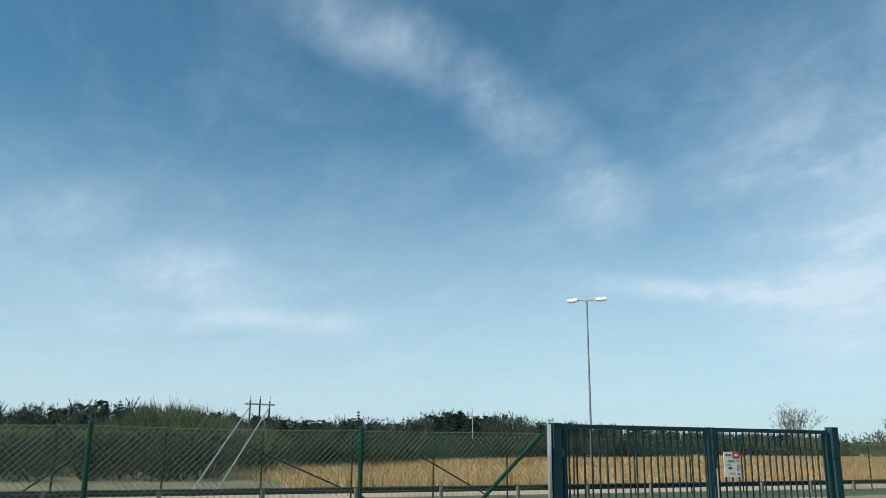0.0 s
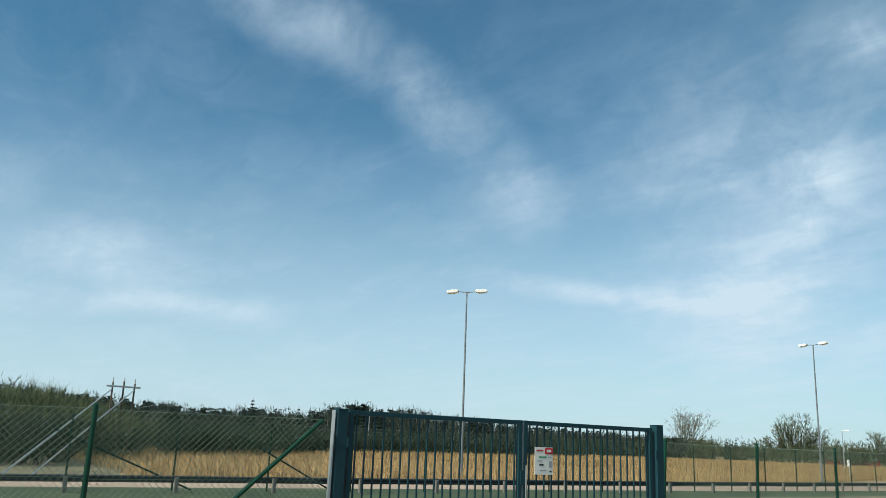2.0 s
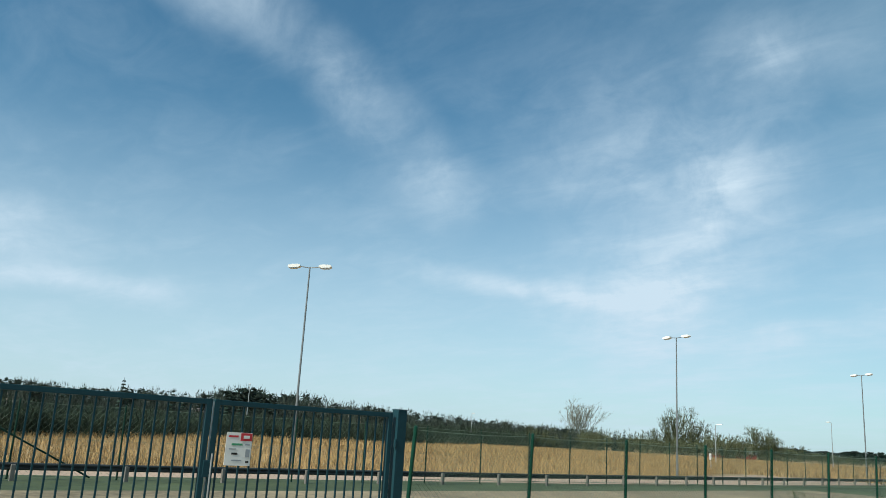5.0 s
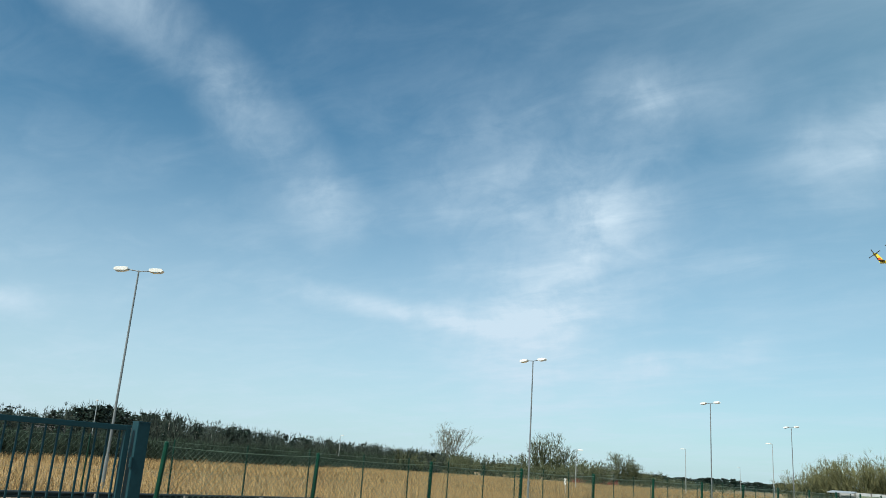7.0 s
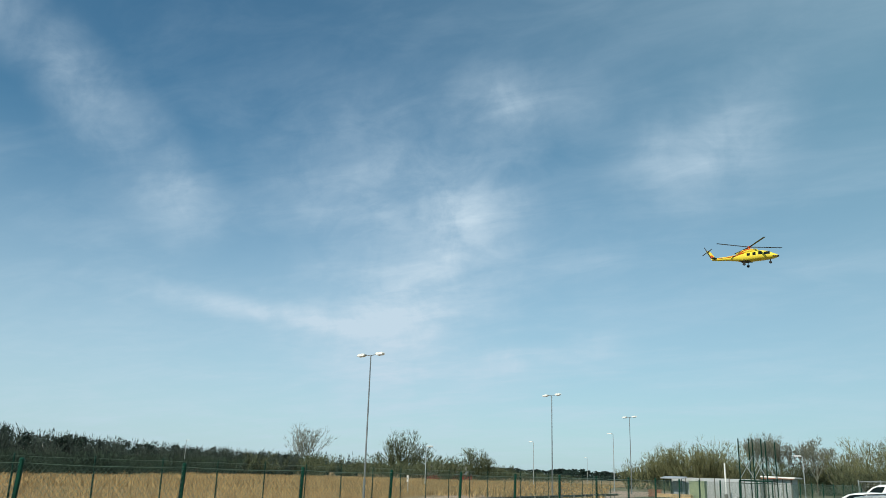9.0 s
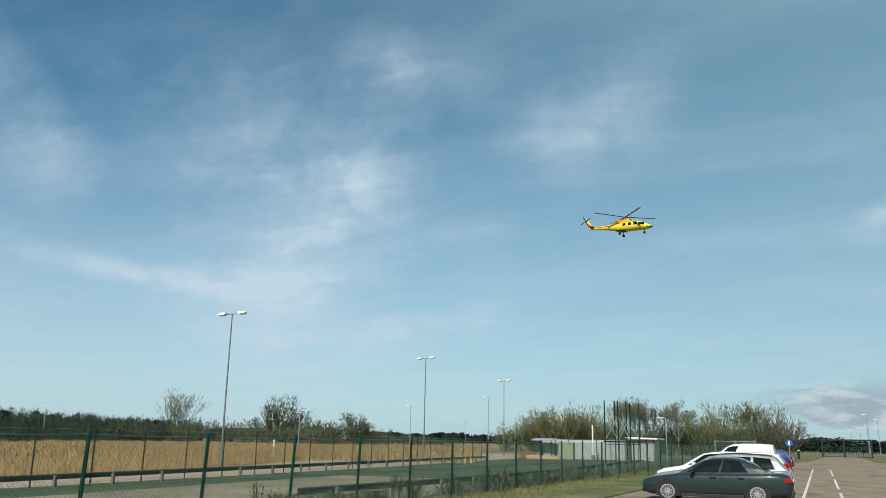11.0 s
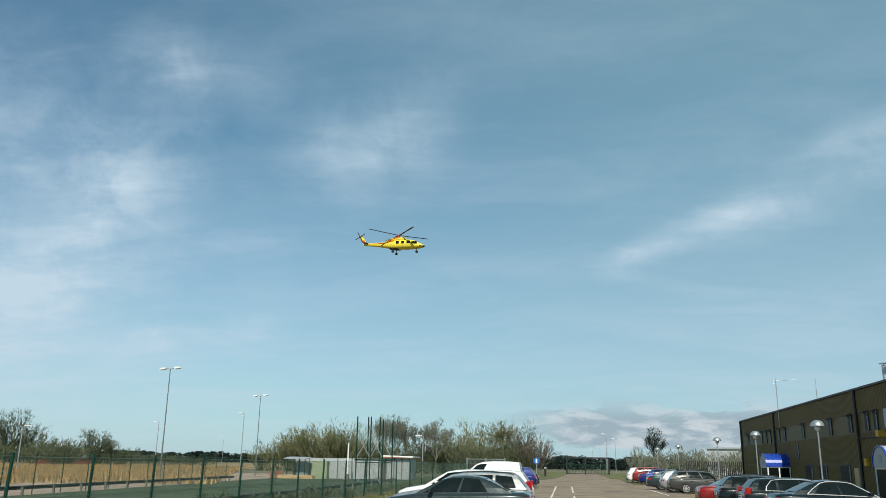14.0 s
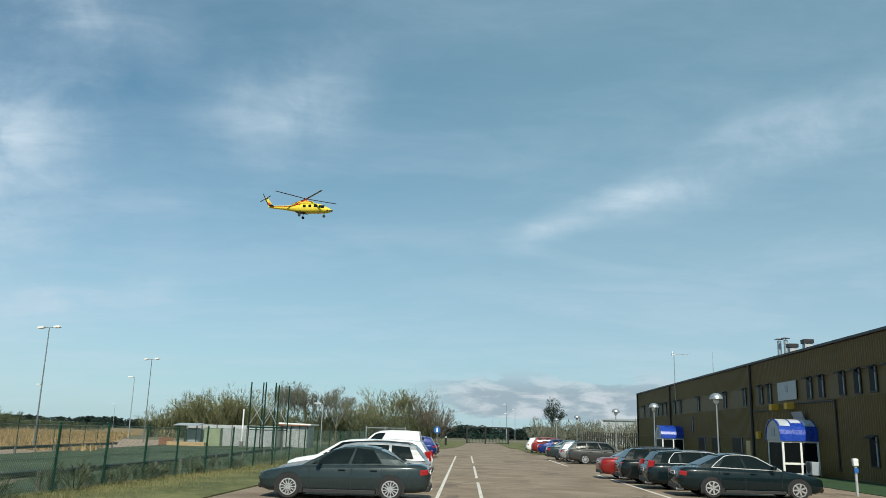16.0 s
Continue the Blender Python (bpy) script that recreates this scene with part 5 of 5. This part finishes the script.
# scrub beyond the barrier: a willow mound with lower brush on both sides
MOUND = ((76, .7), (78, 1.55), (80, 2.0), (81.5, 2.5), (83, 2.95), (84.5, 2.35), (86, 1.7), (88, 1.2), (106, 1.1))
spots = []
for i in range(150):
    az = rr.uniform(76.4, 100)
    dd = rr.uniform(44, 84)
    h = 1.55 + dd * math.tan(radians(ease(MOUND, az) * rr.uniform(.62, 1.0)))
    spots.append((-dd * math.sin(radians(az)), -21.5 + dd * math.cos(radians(az)), -.05, h, h * rr.uniform(.75, 1.05)))
THICKET = material("thicket_twigs", (0.031, 0.058, 0.026), .95, 0, .3, .8, .12, second=(0.092, 0.112, 0.054), per_piece=.6)
scatter("thicket", spots, THICKET, "dense budding scrub thicket beyond the fence", "bushes", protos)
spots = []
for i in range(150):      # lower bushes before the thicket
    az = rr.uniform(75.5, 104)
    dd = rr.uniform(38, 52) + max(0, 82 - az) * 2.2
    h = rr.uniform(1.1, 2.3)
    spots.append((-dd * math.sin(radians(az)), -21.5 + dd * math.cos(radians(az)), -.05, h, h * rr.uniform(1.1, 1.6)))
EDGE = ((43, 215), (46, 190), (51, 132), (57, 112), (64, 92), (70, 68), (76, 60), (80, 50))
for i in range(520):      # undergrowth, shade included in its colour, that closes the field before the woods
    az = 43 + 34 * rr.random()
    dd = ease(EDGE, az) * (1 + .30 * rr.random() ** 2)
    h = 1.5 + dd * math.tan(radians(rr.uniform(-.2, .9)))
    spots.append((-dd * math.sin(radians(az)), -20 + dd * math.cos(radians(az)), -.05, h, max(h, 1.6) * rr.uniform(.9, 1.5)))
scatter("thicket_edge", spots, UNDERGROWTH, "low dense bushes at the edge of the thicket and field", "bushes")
willow = Soup()
spots = []
for i in range(130):       # low brush along the far side of the copse and the field
    x = rr.uniform(-56, -9)
    spots.append((x, rr.uniform(112, 140) - .3 * x, -.05, rr.uniform(2.4, 5.6), rr.uniform(3, 4.5)))
for x, y, h in ((-56, 130, 4.8), (-53, 127, 6.0), (-50, 126, 7.0), (-47, 125, 7.6), (-44, 124, 8.0), (-41, 125, 8.0), (-38, 126, 7.4), (-48, 129, 7.4), (-42, 129, 8.2), (-35, 130, 6.6),
                (-20, 122, 5.6), (-18, 124, 6.2), (-15.5, 123, 6.4), (-12.5, 121, 6.0), (-10.4, 119, 5.2)):
    v_ = protos[int(-x) % 4]
    willow.add(v_[0] * np.array([h * .78, h * .78, h * .84]) + np.array([x, y, -.05]), v_[1])
tagged(new("willow_scrub", willow.mesh("willow_scrub", TWIG_GREEN)), "mass of budding willow scrub in the copse", "bushes", kind="stuff")
scatter("undergrowth", spots, SCRUB, "leafless undergrowth of the copse", "bushes", protos)
spots = []
for i in range(80):       # hedgerow east of the road
    t = rr.random()
    spots.append((6.5 + 34 * t, 118 + rr.uniform(0, 26) - 12 * t, -.05, rr.uniform(3.0, 4.8), rr.uniform(2.4, 3.6)))
scatter("hedgerow", spots, TWIG, "pale leafless hedgerow bushes by the road", "bushes")
spots = []
for i in range(80):       # middle distance brush beyond the field
    az = radians(rr.uniform(33, 47))
    dd = rr.uniform(190, 270)
    spots.append((-dd * math.sin(az), -12 + dd * math.cos(az), -.3, rr.uniform(3.4, 6.2), rr.uniform(5, 8)))
for i in range(46):
    az = radians(rr.uniform(25, 34))
    dd = rr.uniform(230, 290)
    spots.append((-dd * math.sin(az), -12 + dd * math.cos(az), -.3, rr.uniform(3.4, 5.0) * (.5 + .5 * (math.degrees(az) - 25) / 9), rr.uniform(6, 9)))
for x, y, h, wd in ((-180, 180, 8.6, 9), (-174, 183, 6.4, 9), (-186, 176, 6.8, 9), (-168, 186, 5.0, 9), (-157.5, 201.5, 11.6, 11), (-152, 204, 8.6, 11), (-163, 198, 8.2, 11), (-146, 206, 6.2, 10),
                    (-140, 206, 6.2, 10), (-114.7, 175.8, 6.8, 8), (-110, 177, 5.2, 8), (-120, 173, 4.8, 8)):
    spots += [(x, y, -.2, h, wd * .8), (x + 1, y + 1.5, -.2, h * .86, wd * .9), (x - 1, y - 1, -.2, h * .7, wd)]
scatter("scrub_belt", spots, SCRUB, "belt of leafless scrub beyond the dry field", "bushes")

# the woods: one uncounted mass of bare trees and conifers
s_bare, s_dark, s_birch = Soup(), Soup(), Soup()
tall = []
for k in range(4):
    limbs, twigs = bare_tree(140 + k, 1.0, depth=4, spread=.60, stems=1, thin=.0062, trunk=.012, kids=2)
    a, b = limbs.arrays(), twigs.arrays()
    tall.append((np.concatenate([a[0], b[0]]), np.concatenate([a[1], b[1] + len(a[0])])))


def skyline(az):
    """Height of the wood's top over the eye, in degrees, by bearing."""
    return ease(((38, .85), (46, .95), (48, 1.15), (52, 1.3), (56, 1.6), (59, 1.75), (61.3, 2.15), (63.3, 2.0), (65.4, 2.4), (67, 2.1), (69, 1.7), (73, 1.8), (76, 1.6),
                 (82, 2.0), (86, 2.25), (89, 2.75), (92, 2.1), (104, 2.1)), az)


for i in range(1050):
    az = rr.uniform(43, 105)
    dd = 205 + 75 * rr.random() ** 1.2
    if az > 78:
        dd = 120 + 90 * rr.random()
    x, y = -dd * math.sin(radians(az)), -16 + dd * math.cos(radians(az))
    h = (1.6 + dd * math.tan(radians(skyline(az)))) * rr.uniform(.88, 1.18)
    pick = rr.random()
    if pick < .30:
        pine(s_dark, x, y, 0, h * .86, rr)
    elif pick < .40:
        conifer(s_dark, x, y, 0, h * .9, rr)
    else:
        v, f = tall[rr.randrange(4)]
        a = rr.random() * 6.283
        q = v * np.array([h * .8, h * .8, h])
        q = np.stack([q[:, 0] * math.cos(a) - q[:, 1] * math.sin(a) + x, q[:, 0] * math.sin(a) + q[:, 1] * math.cos(a) + y, q[:, 2]], 1)
        s_bare.add(q, f)
        if pick > .88:
            s_birch.tube((x, y, 0), (x + rr.gauss(0, .2), y, h * .7), .11, .05, 5)
for i in range(420):      # undergrowth at the wood's edge
    az = rr.uniform(43, 80)
    dd = 200 + 18 * rr.random()
    v, f = light[rr.randrange(4)]
    h = rr.uniform(2.6, 6.0)
    s_bare.add(v * np.array([h * 1.2, h * 1.2, h]) + np.array([-dd * math.sin(radians(az)), -16 + dd * math.cos(radians(az)), 0]), f)
tagged(new("bare_woods", s_bare.mesh("bare_woods", WOODS)), "bare grey brown deciduous woods beyond the field", "woods", kind="stuff")
tagged(new("birch_stems", s_birch.mesh("birch_stems", BIRCH)), "pale birch stems standing in the woods", "woods", kind="stuff")
for az, dd, h in ((70.9, 120, 6.7), (67.8, 118, 5.7), (67.1, 121, 5.5), (64.9, 116, 5.5), (64.3, 119, 5.8), (63.5, 118, 5.2), (62.4, 121, 4.9), (52.5, 190, 5.6), (41, 250, 6.6), (40.4, 255, 7), (39.5, 252, 6.2), (38.9, 255, 6.4), (38.4, 250, 5.6)):
    s1 = Soup()
    conifer(s1, 0, 0, 0, h, rr)
    t = thing("fir_tree", pose(-dd * math.sin(radians(az)), -21 + dd * math.cos(radians(az)), 0), "dark green fir at the edge of the woods", "tree", "firs")
    o = new("crown", s1.mesh("crown", NEEDLE))
    o.parent = t
# far conifer woods along the horizon, beyond the road and the field
for i in range(3400):
    az = rr.uniform(-34, 46)
    dd = rr.uniform(300, 420) if az < 8 else rr.uniform(520, 680)
    swell = .86 + .10 * math.sin(az * 1.3) + .06 * math.sin(az * 4.1 + 1)
    h = 1.5 + dd * math.tan(radians(.72 if az < 8 else .60)) * swell * rr.uniform(.8, 1.04)
    x, y = -dd * math.sin(radians(az)), -6 + dd * math.cos(radians(az))
    for k in range(12):
        zz = h * rr.uniform(.02, .88)
        wide = h * .26 * (1.2 - zz / h)
        c0 = np.array([x + rr.gauss(0, wide), y + rr.gauss(0, wide), zz])
        v = [c0 + h * .10 * np.array([rr.gauss(0, 1), rr.gauss(0, 1), rr.gauss(0, .45)]) for _ in range(6)]
        s_dark.add(v, [(0, 1, 2), (1, 2, 3), (2, 3, 4), (3, 4, 5), (0, 2, 4), (1, 3, 5), (0, 3, 5)])
tagged(new("conifer_woods", s_dark.mesh("conifer_woods", NEEDLE)), "dark conifers in the woods and on the horizon", "woods", kind="stuff")

# ---- dry field and weeds ----


def blades(name, count, place_, hgt, wid, mat, label, lean=.25):
    """Uncounted upright blades."""
    s_v, s_f = np.zeros((count * 3, 3)), np.arange(count * 3).reshape(-1, 3)
    g = np.random.RandomState(count)
    x, y = place_(g, count)
    h = hgt * g.uniform(.55, 1.15, count)
    a = g.uniform(0, 6.283, count)
    w_ = wid * g.uniform(.6, 1.3, count)
    s_v[0::3] = np.stack([x - w_ * np.cos(a), y - w_ * np.sin(a), np.full(count, -.03)], 1)
    s_v[1::3] = np.stack([x + w_ * np.cos(a), y + w_ * np.sin(a), np.full(count, -.03)], 1)
    s_v[2::3] = np.stack([x + g.normal(0, lean, count) * h, y + g.normal(0, lean, count) * h, h], 1)
    s = Soup()
    s.add(s_v, s_f)
    return tagged(new(name, s.mesh(name, mat)), label, "grass", kind="stuff")


def near_field(g, n):
    u = g.uniform(0, 1, n) ** 1.6
    y = g.uniform(-13.5, 120, n)
    edge = np.where(y < 20, -28.5, -29.6 - (y - 20) * .38)
    return edge - u * 55, y


def wide_field(g, n):
    d_ = g.uniform(70, 205, n)
    az = np.radians(g.uniform(22, 78, n))
    return -d_ * np.sin(az), -16 + d_ * np.cos(az)


blades("dry_reeds", 130000, near_field, .42, .012, REED, "dry golden reeds and grass beyond the fence")
blades("dry_field_grass", 60000, wide_field, .45, .06, REED, "dry golden field grass reaching the woods")


def verge_place(g, n):
    y = g.uniform(-4, 62, n)
    x = -11.3 + np.abs(g.normal(0, 1.0, n)) * 1.2 - .7
    return np.minimum(x, -8.0), y


blades("verge_grass", 26000, verge_place, .13, .010, material("verge_blades", (0.075, 0.105, 0.022), .9, 0, .4, 3, .5, second=(0.20, 0.17, 0.075), per_piece=.8), "rough grass and straw along the fence foot", .5)
spots = []
for i in range(110):
    y = 6 + 48 * rr.random() ** 1.3
    h = rr.uniform(.25, .62) * (1.5 if rr.random() < .12 else 1)
    spots.append((-12.0 + rr.uniform(-.5, .55), y, 0, h, h * rr.uniform(.9, 1.7)))
scatter("dead_weeds", spots, SCRUB, "dead brown weeds and small bushes by the fence", "weeds")

# ---- yard things beyond the fence ----
pole_frame = thing("pylon", pose(-48.7, -10.8, 0, 0, 0, 12), "three-legged wooden power pole frame with stays", "power pole")
for y in (-.62, 0, .62):
    part("leg", rod(fresh(), (0, y, -.1), (0, y, 4.15 if y == 0 else 4.05), .07, .05, 8), BARK, pole_frame)
    part("insulator", rod(fresh(), (0, y, 4.0), (0, y, 4.35), .035, .03, 8), PALE_METAL, pole_frame)
part("crossarm", box(fresh(), (.10, 1.9, .09), (0, 0, 3.85), bevel=.01), GALVANISED, pole_frame)
part("crossarm", box(fresh(), (.08, 1.5, .06), (0, .1, 1.25), bevel=.01), GALVANISED, pole_frame)
for y0, y1 in ((-.62, -6.4), (.62, -5.6)):
    part("stay", rod(fresh(), (0, y0, 3.7), (20.5, y1 - 5.2, 0), .03, n=6), GALVANISED, pole_frame, "pale steel stay")

tower = thing("scaffold_tower", pose(-14.2, 47.5, 0, 0, 0, 4), "steel training frame of tall posts with cross bracing", "frame")
for ix, iy, h in ((-1.35, -.9, 4.5), (-.45, -.9, 4.5), (.35, -.9, 4.35), (-1.05, 1.3, 4.6), (-.25, 1.3, 4.6), (.62, 1.3, 4.4)):
    part("post", rod(fresh(), (ix, iy, -.1), (ix, iy, h), .042, n=8), FENCE_DARK, tower)
for a, b in (((-1.35, -.9, 1.9), (-.45, -.9, 3.4)), ((-.45, -.9, 1.9), (-1.35, -.9, 3.4)), ((-.45, -.9, 1.9), (.35, -.9, 3.4)), ((.35, -.9, 1.9), (-.45, -.9, 3.4)),
             ((-1.05, 1.3, 1.9), (-.25, 1.3, 3.4)), ((.62, 1.3, 1.9), (-.25, 1.3, 3.4)), ((-1.35, -.9, .2), (-.45, -.9, 1.5)), ((.35, -.9, .2), (-.45, -.9, 1.5))):
    part("brace", rod(fresh(), a, b, .022, n=6), GALVANISED, tower)
part("deck", box(fresh(), (2.1, 2.4, .10), (-.4, .2, 1.78), bevel=.01), FENCE_DARK, tower)
for y in (-.9, 1.3):
    part("deck_rail", rod(fresh(), (-1.4, y, 1.62), (.65, y, 1.62), .03, n=6), FENCE_DARK, tower)


def shed(x0, x1, y, deep, h, label, roof=False, bays=6):
    s = thing("shed", pose((x0 + x1) / 2, y, 0), label, "shed")
    L = x1 - x0
    part("wall", box(fresh(), (L, deep, h), (0, deep / 2, h / 2), bevel=.01), PALE_METAL, s)
    for i in range(bays + 1):
        part("wall_post", box(fresh(), (.10, .06, h + .06), (-L / 2 + L * i / bays, -.035, h / 2), bevel=.01), CONCRETE, s)
    rib = Soup()
    n = int(L / .25)
    for i in range(n):
        x = -L / 2 + (i + .3) * L / n
        rib.add([(x, -.002, .1), (x + .05, -.028, .1), (x + .1, -.002, .1), (x, -.002, h - .05), (x + .05, -.028, h - .05), (x + .1, -.002, h - .05)], [(0, 1, 4), (0, 4, 3), (1, 2, 5), (1, 5, 4)])
    o = new("cladding", rib.mesh("cladding", PALE_METAL))
    o.parent = s
    tagged(o, kind="stuff")
    if roof:
        part("roof", box(fresh(), (L + .8, deep + .8, .14), (0, deep / 2, h + .12), (0, 1.5, 0), bevel=.01), WHITE, s, "white flat roof")
        part("roof_edge", box(fresh(), (L + .6, .05, .12), (0, -.36, h + .01)), BRICK, s)
    return s


shed(-29.7, -20.9, 75, 3, 1.95, "long low pale grey sheet metal wall shed")
shed(-20.7, -18.3, 76.5, 3, 2.1, "small grey shed with a white flat roof", True, 3)
bx_ = thing("equipment_box", pose(-26.2, 72, 0), "pale green equipment box in the yard", "box")
part("body", box(fresh(), (1.5, .8, 1.6), (0, .4, .8), bevel=.03), PALE_GREEN, bx_)
part("lid", box(fresh(), (1.56, .86, .06), (0, .4, 1.64), bevel=.01), PALE_GREEN, bx_)
pl = thing("timber_stack", pose(-28.3, 71.2, 0), "stack of pale raw timber boards", "timber")
for j in range(3):
    for i in range(4):
        part("board", box(fresh(), (3.5 - .15 * (i % 2), .2, .10), (rnd.uniform(-.06, .06), i * .23, .06 + j * .115), bevel=.006), WOOD, pl)
bk = thing("brick_stack", pose(-30.9, 71.6, 0), "small stack of red bricks on the ground", "bricks")
for j in range(6):
    for i in range(5):
        part("brick", box(fresh(), (.25, .12, .11), (i * .27 + (j % 2) * .06, rnd.uniform(-.02, .02), .06 + j * .12), bevel=.006), BRICK, bk)
wp = thing("white_pole", pose(-23.4, 72, 0), "slim white post in the yard", "post")
part("post", rod(fresh(), (0, 0, -.05), (0, 0, 3.4), .07, n=10), WHITE, wp)
part("base", box(fresh(), (.3, .3, .5), (0, 0, .25), bevel=.02), CONCRETE, wp)
lean_to = thing("lean_to", pose(-29.0, 73.2, 0), "small dark lean-to with steel posts", "shelter")
for x in (-.9, -.2, .9):
    part("post", box(fresh(), (.09, .09, 1.9), (x, 0, .95), bevel=.01), FENCE_DARK, lean_to)
part("roof", box(fresh(), (2.3, 1.6, .08), (0, .4, 1.92), (6, 0, 0), bevel=.01), GREY_PRINT, lean_to)
part("back", box(fresh(), (1.2, .06, 1.5), (.3, 1.0, .85)), GREY_PRINT, lean_to)

# steel mesh panel fence behind the van
pan = thing("panel_fence", pose(-10.2, 60, 0), "tall galvanised mesh panel fence behind the van", "fence")
for i in range(3):
    part("post", rod(fresh(), (i * 1.5, 0, 0), (i * 1.5, 0, 2.1), .045, n=8), GALVANISED, pan)
for i in range(2):
    part("top_rail", rod(fresh(), (i * 1.5 + .05, 0, 2.0), (i * 1.5 + 1.45, 0, 2.0), .025, n=6), GALVANISED, pan)
    s = Soup()
    for k in range(19):
        s.tube((i * 1.5 + .08 + k * .074, 0, .1), (i * 1.5 + .08 + k * .074, 0, 1.98), .005, .005, 3)
    for k in range(14):
        s.tube((i * 1.5 + .05, 0, .12 + k * .14), (i * 1.5 + 1.45, 0, .12 + k * .14), .005, .005, 3)
    o = new("wire_mesh", s.mesh("wire_mesh", GALVANISED))
    o.parent = pan

# ---- far lamps, road end ----
for x, y, tn, h in ((-44.8, 96.5, 170, 7.5), (-108, 229.7, 170, 7.5), (-64.3, 79.8, 20, 5.0), (-64.5, 110.8, 170, 7.0), (5.5, 249, 180, 8), (4.3, 301, 180, 8), (2.1, 350, 180, 8), (3.4, 172.7, 180, 8), (6.4, 205, 180, 8),
                    (-104, 32, 160, 6.8), (-150, 110, 10, 7)):
    single_lamp(x, y, tn, h)
single_lamp(-18.8, 85.7, 170, 4.5)
ps = thing("road_sign", pose(-5.6, 75, 0), "round blue path sign on a grey pole", "road sign")
part("pole", rod(fresh(), (0, 0, -.05), (0, 0, 2.3), .03, n=8), GALVANISED, ps)
part("disc", rod(fresh(), (0, -.05, 2.0), (0, -.03, 2.0), .31, n=24), BLUE_SIGN, ps, "blue disc")
part("emblem", box(fresh(), (.14, .006, .36), (0, -.055, 2.0)), WHITE, ps)
far_gate = thing("road_gate", pose(-4.4, 150, 0), "dark steel gate across the far road", "gate")
for x in (0, 3.4, 7.6):
    part("post", box(fresh(), (.28, .28, 3.0), (x, 0, 1.5), bevel=.02), BLACK, far_gate)
part("top_beam", box(fresh(), (7.6, .2, .24), (3.8, 0, 2.95), bevel=.02), BLACK, far_gate)
for i in range(28):
    part("bar", box(fresh(), (.05, .05, 1.7), (.25 + i * .262, 0, .95)), FENCE_DARK, far_gate)
for z in (.15, 1.75):
    part("rail", box(fresh(), (7.3, .06, .08), (3.8, 0, z)), FENCE_DARK, far_gate)
for x, y in ((-6.8, 118), (8.2, 140)):
    b_ = thing("bollard", pose(x, y, 0), "dark road bollard beside the far road", "bollard", "bollards")
    part("post", rod(fresh(), (0, 0, 0), (0, 0, 1.6), .16, n=12), BLACK, b_)
    part("cap", rod(fresh(), (0, 0, 1.6), (0, 0, 1.72), .16, .06, 12), BLACK, b_)
    part("band", rod(fresh(), (0, 0, 1.1), (0, 0, 1.25), .165, n=12), WHITE, b_)
meter = thing("charging_post", pose(11.4, 25.5, 0), "white engine heater post with a pale box on the lawn", "post")
part("pole", rod(fresh(), (0, 0, -.05), (0, 0, 1.0), .045, n=10), PALE_METAL, meter)
part("head", box(fresh(), (.18, .16, .26), (0, 0, 1.10), bevel=.04), WHITE, meter)
part("socket", box(fresh(), (.13, .03, .16), (0, -.055, .84), bevel=.01), BLUE_SIGN, meter, "blue socket cover")
unit = thing("heat_pump", pose(15.4, 39.6, 0), "grey outdoor heat pump unit beside the wall", "heat pump")
part("casing", box(fresh(), (.4, .8, .65), (0, 0, .45), bevel=.03), GREY_PRINT, unit)
part("fan_grille", rod(fresh(), (-.21, 0, .5), (-.225, 0, .5), .28, n=20), BLACK, unit)
for y in (-.3, .3):
    part("foot", box(fresh(), (.36, .08, .12), (0, y, .06)), BLACK, unit)
rock = thing("boulder", pose(-5.9, 66, 0), "pale rounded boulder at the verge", "stone")
bm = fresh()
bmesh.ops.create_icosphere(bm, subdivisions=3, radius=.6)
for v in bm.verts:
    v.co *= 1 + .25 * noise.noise(v.co * 1.7)
    v.co.z *= .6
part("stone", bm, CONCRETE, rock, smooth=True).location = (0, 0, .22)


def cottage(x, y, turn, wall_mat, roof_mat, label, w_=9, d_=7, h=2.6):
    c = thing("house", pose(x, y, 0, 0, 0, turn), label, "house", "far houses")
    part("wall", box(fresh(), (w_, d_, h), (0, 0, h / 2)), wall_mat, c)
    part("roof", prism(fresh(), [(-d_ / 2 - .4, h - .1), (0, h + 2.0), (d_ / 2 + .4, h - .1)], -w_ / 2 - .4, w_ / 2 + .4, "x"), roof_mat, c)
    part("chimney", box(fresh(), (.5, .5, 1.0), (1.2, .3, h + 1.9)), BRICK, c)
    for xx in (-2.8, 0, 2.8):
        f_ = part("window", box(fresh(), (1.1, .06, 1.1), (xx, -d_ / 2 - .02, 1.5)), WHITE, c)
        part("pane", box(fresh(), (.9, .04, .9), (xx, -d_ / 2 - .05, 1.5)), WINDOW, f_)
    return c


ROOF_GREY = material("roof_grey", (.16, .16, .17), .8, 0, .2, 2, .3)
WALL_RED = material("wall_red", (.22, .04, .03), .85, 0, .2, 2, .3)
cottage(-196, 62, 62, PALE_METAL, ROOF_GREY, "white house at the edge of the woods")
cottage(-128, 182, 40, WALL_RED, ROOF_GREY, "low red house beyond the dry field", 12, 6, 1.5)
far_block = thing("hall", pose(60, 170, 0, 0, 0, -20), "long pale grey industrial hall far off", "building")
part("wall", box(fresh(), (70, 20, 5.2), (0, 0, 2.6)), PALE_METAL, far_block)
part("roof", box(fresh(), (70.6, 20.6, .4), (0, 0, 5.4), bevel=.05), GREY_PRINT, far_block)
bsig = thing("field_sign", pose(-40.2, 43, 0, 0, 0, -40), "small white notice board at the field edge", "sign")
part("post", rod(fresh(), (0, 0, -.05), (0, 0, 1.1), .03, n=8), GALVANISED, bsig)
part("panel", box(fresh(), (.55, .03, .5), (0, -.04, 1.2), bevel=.005), WHITE, bsig)
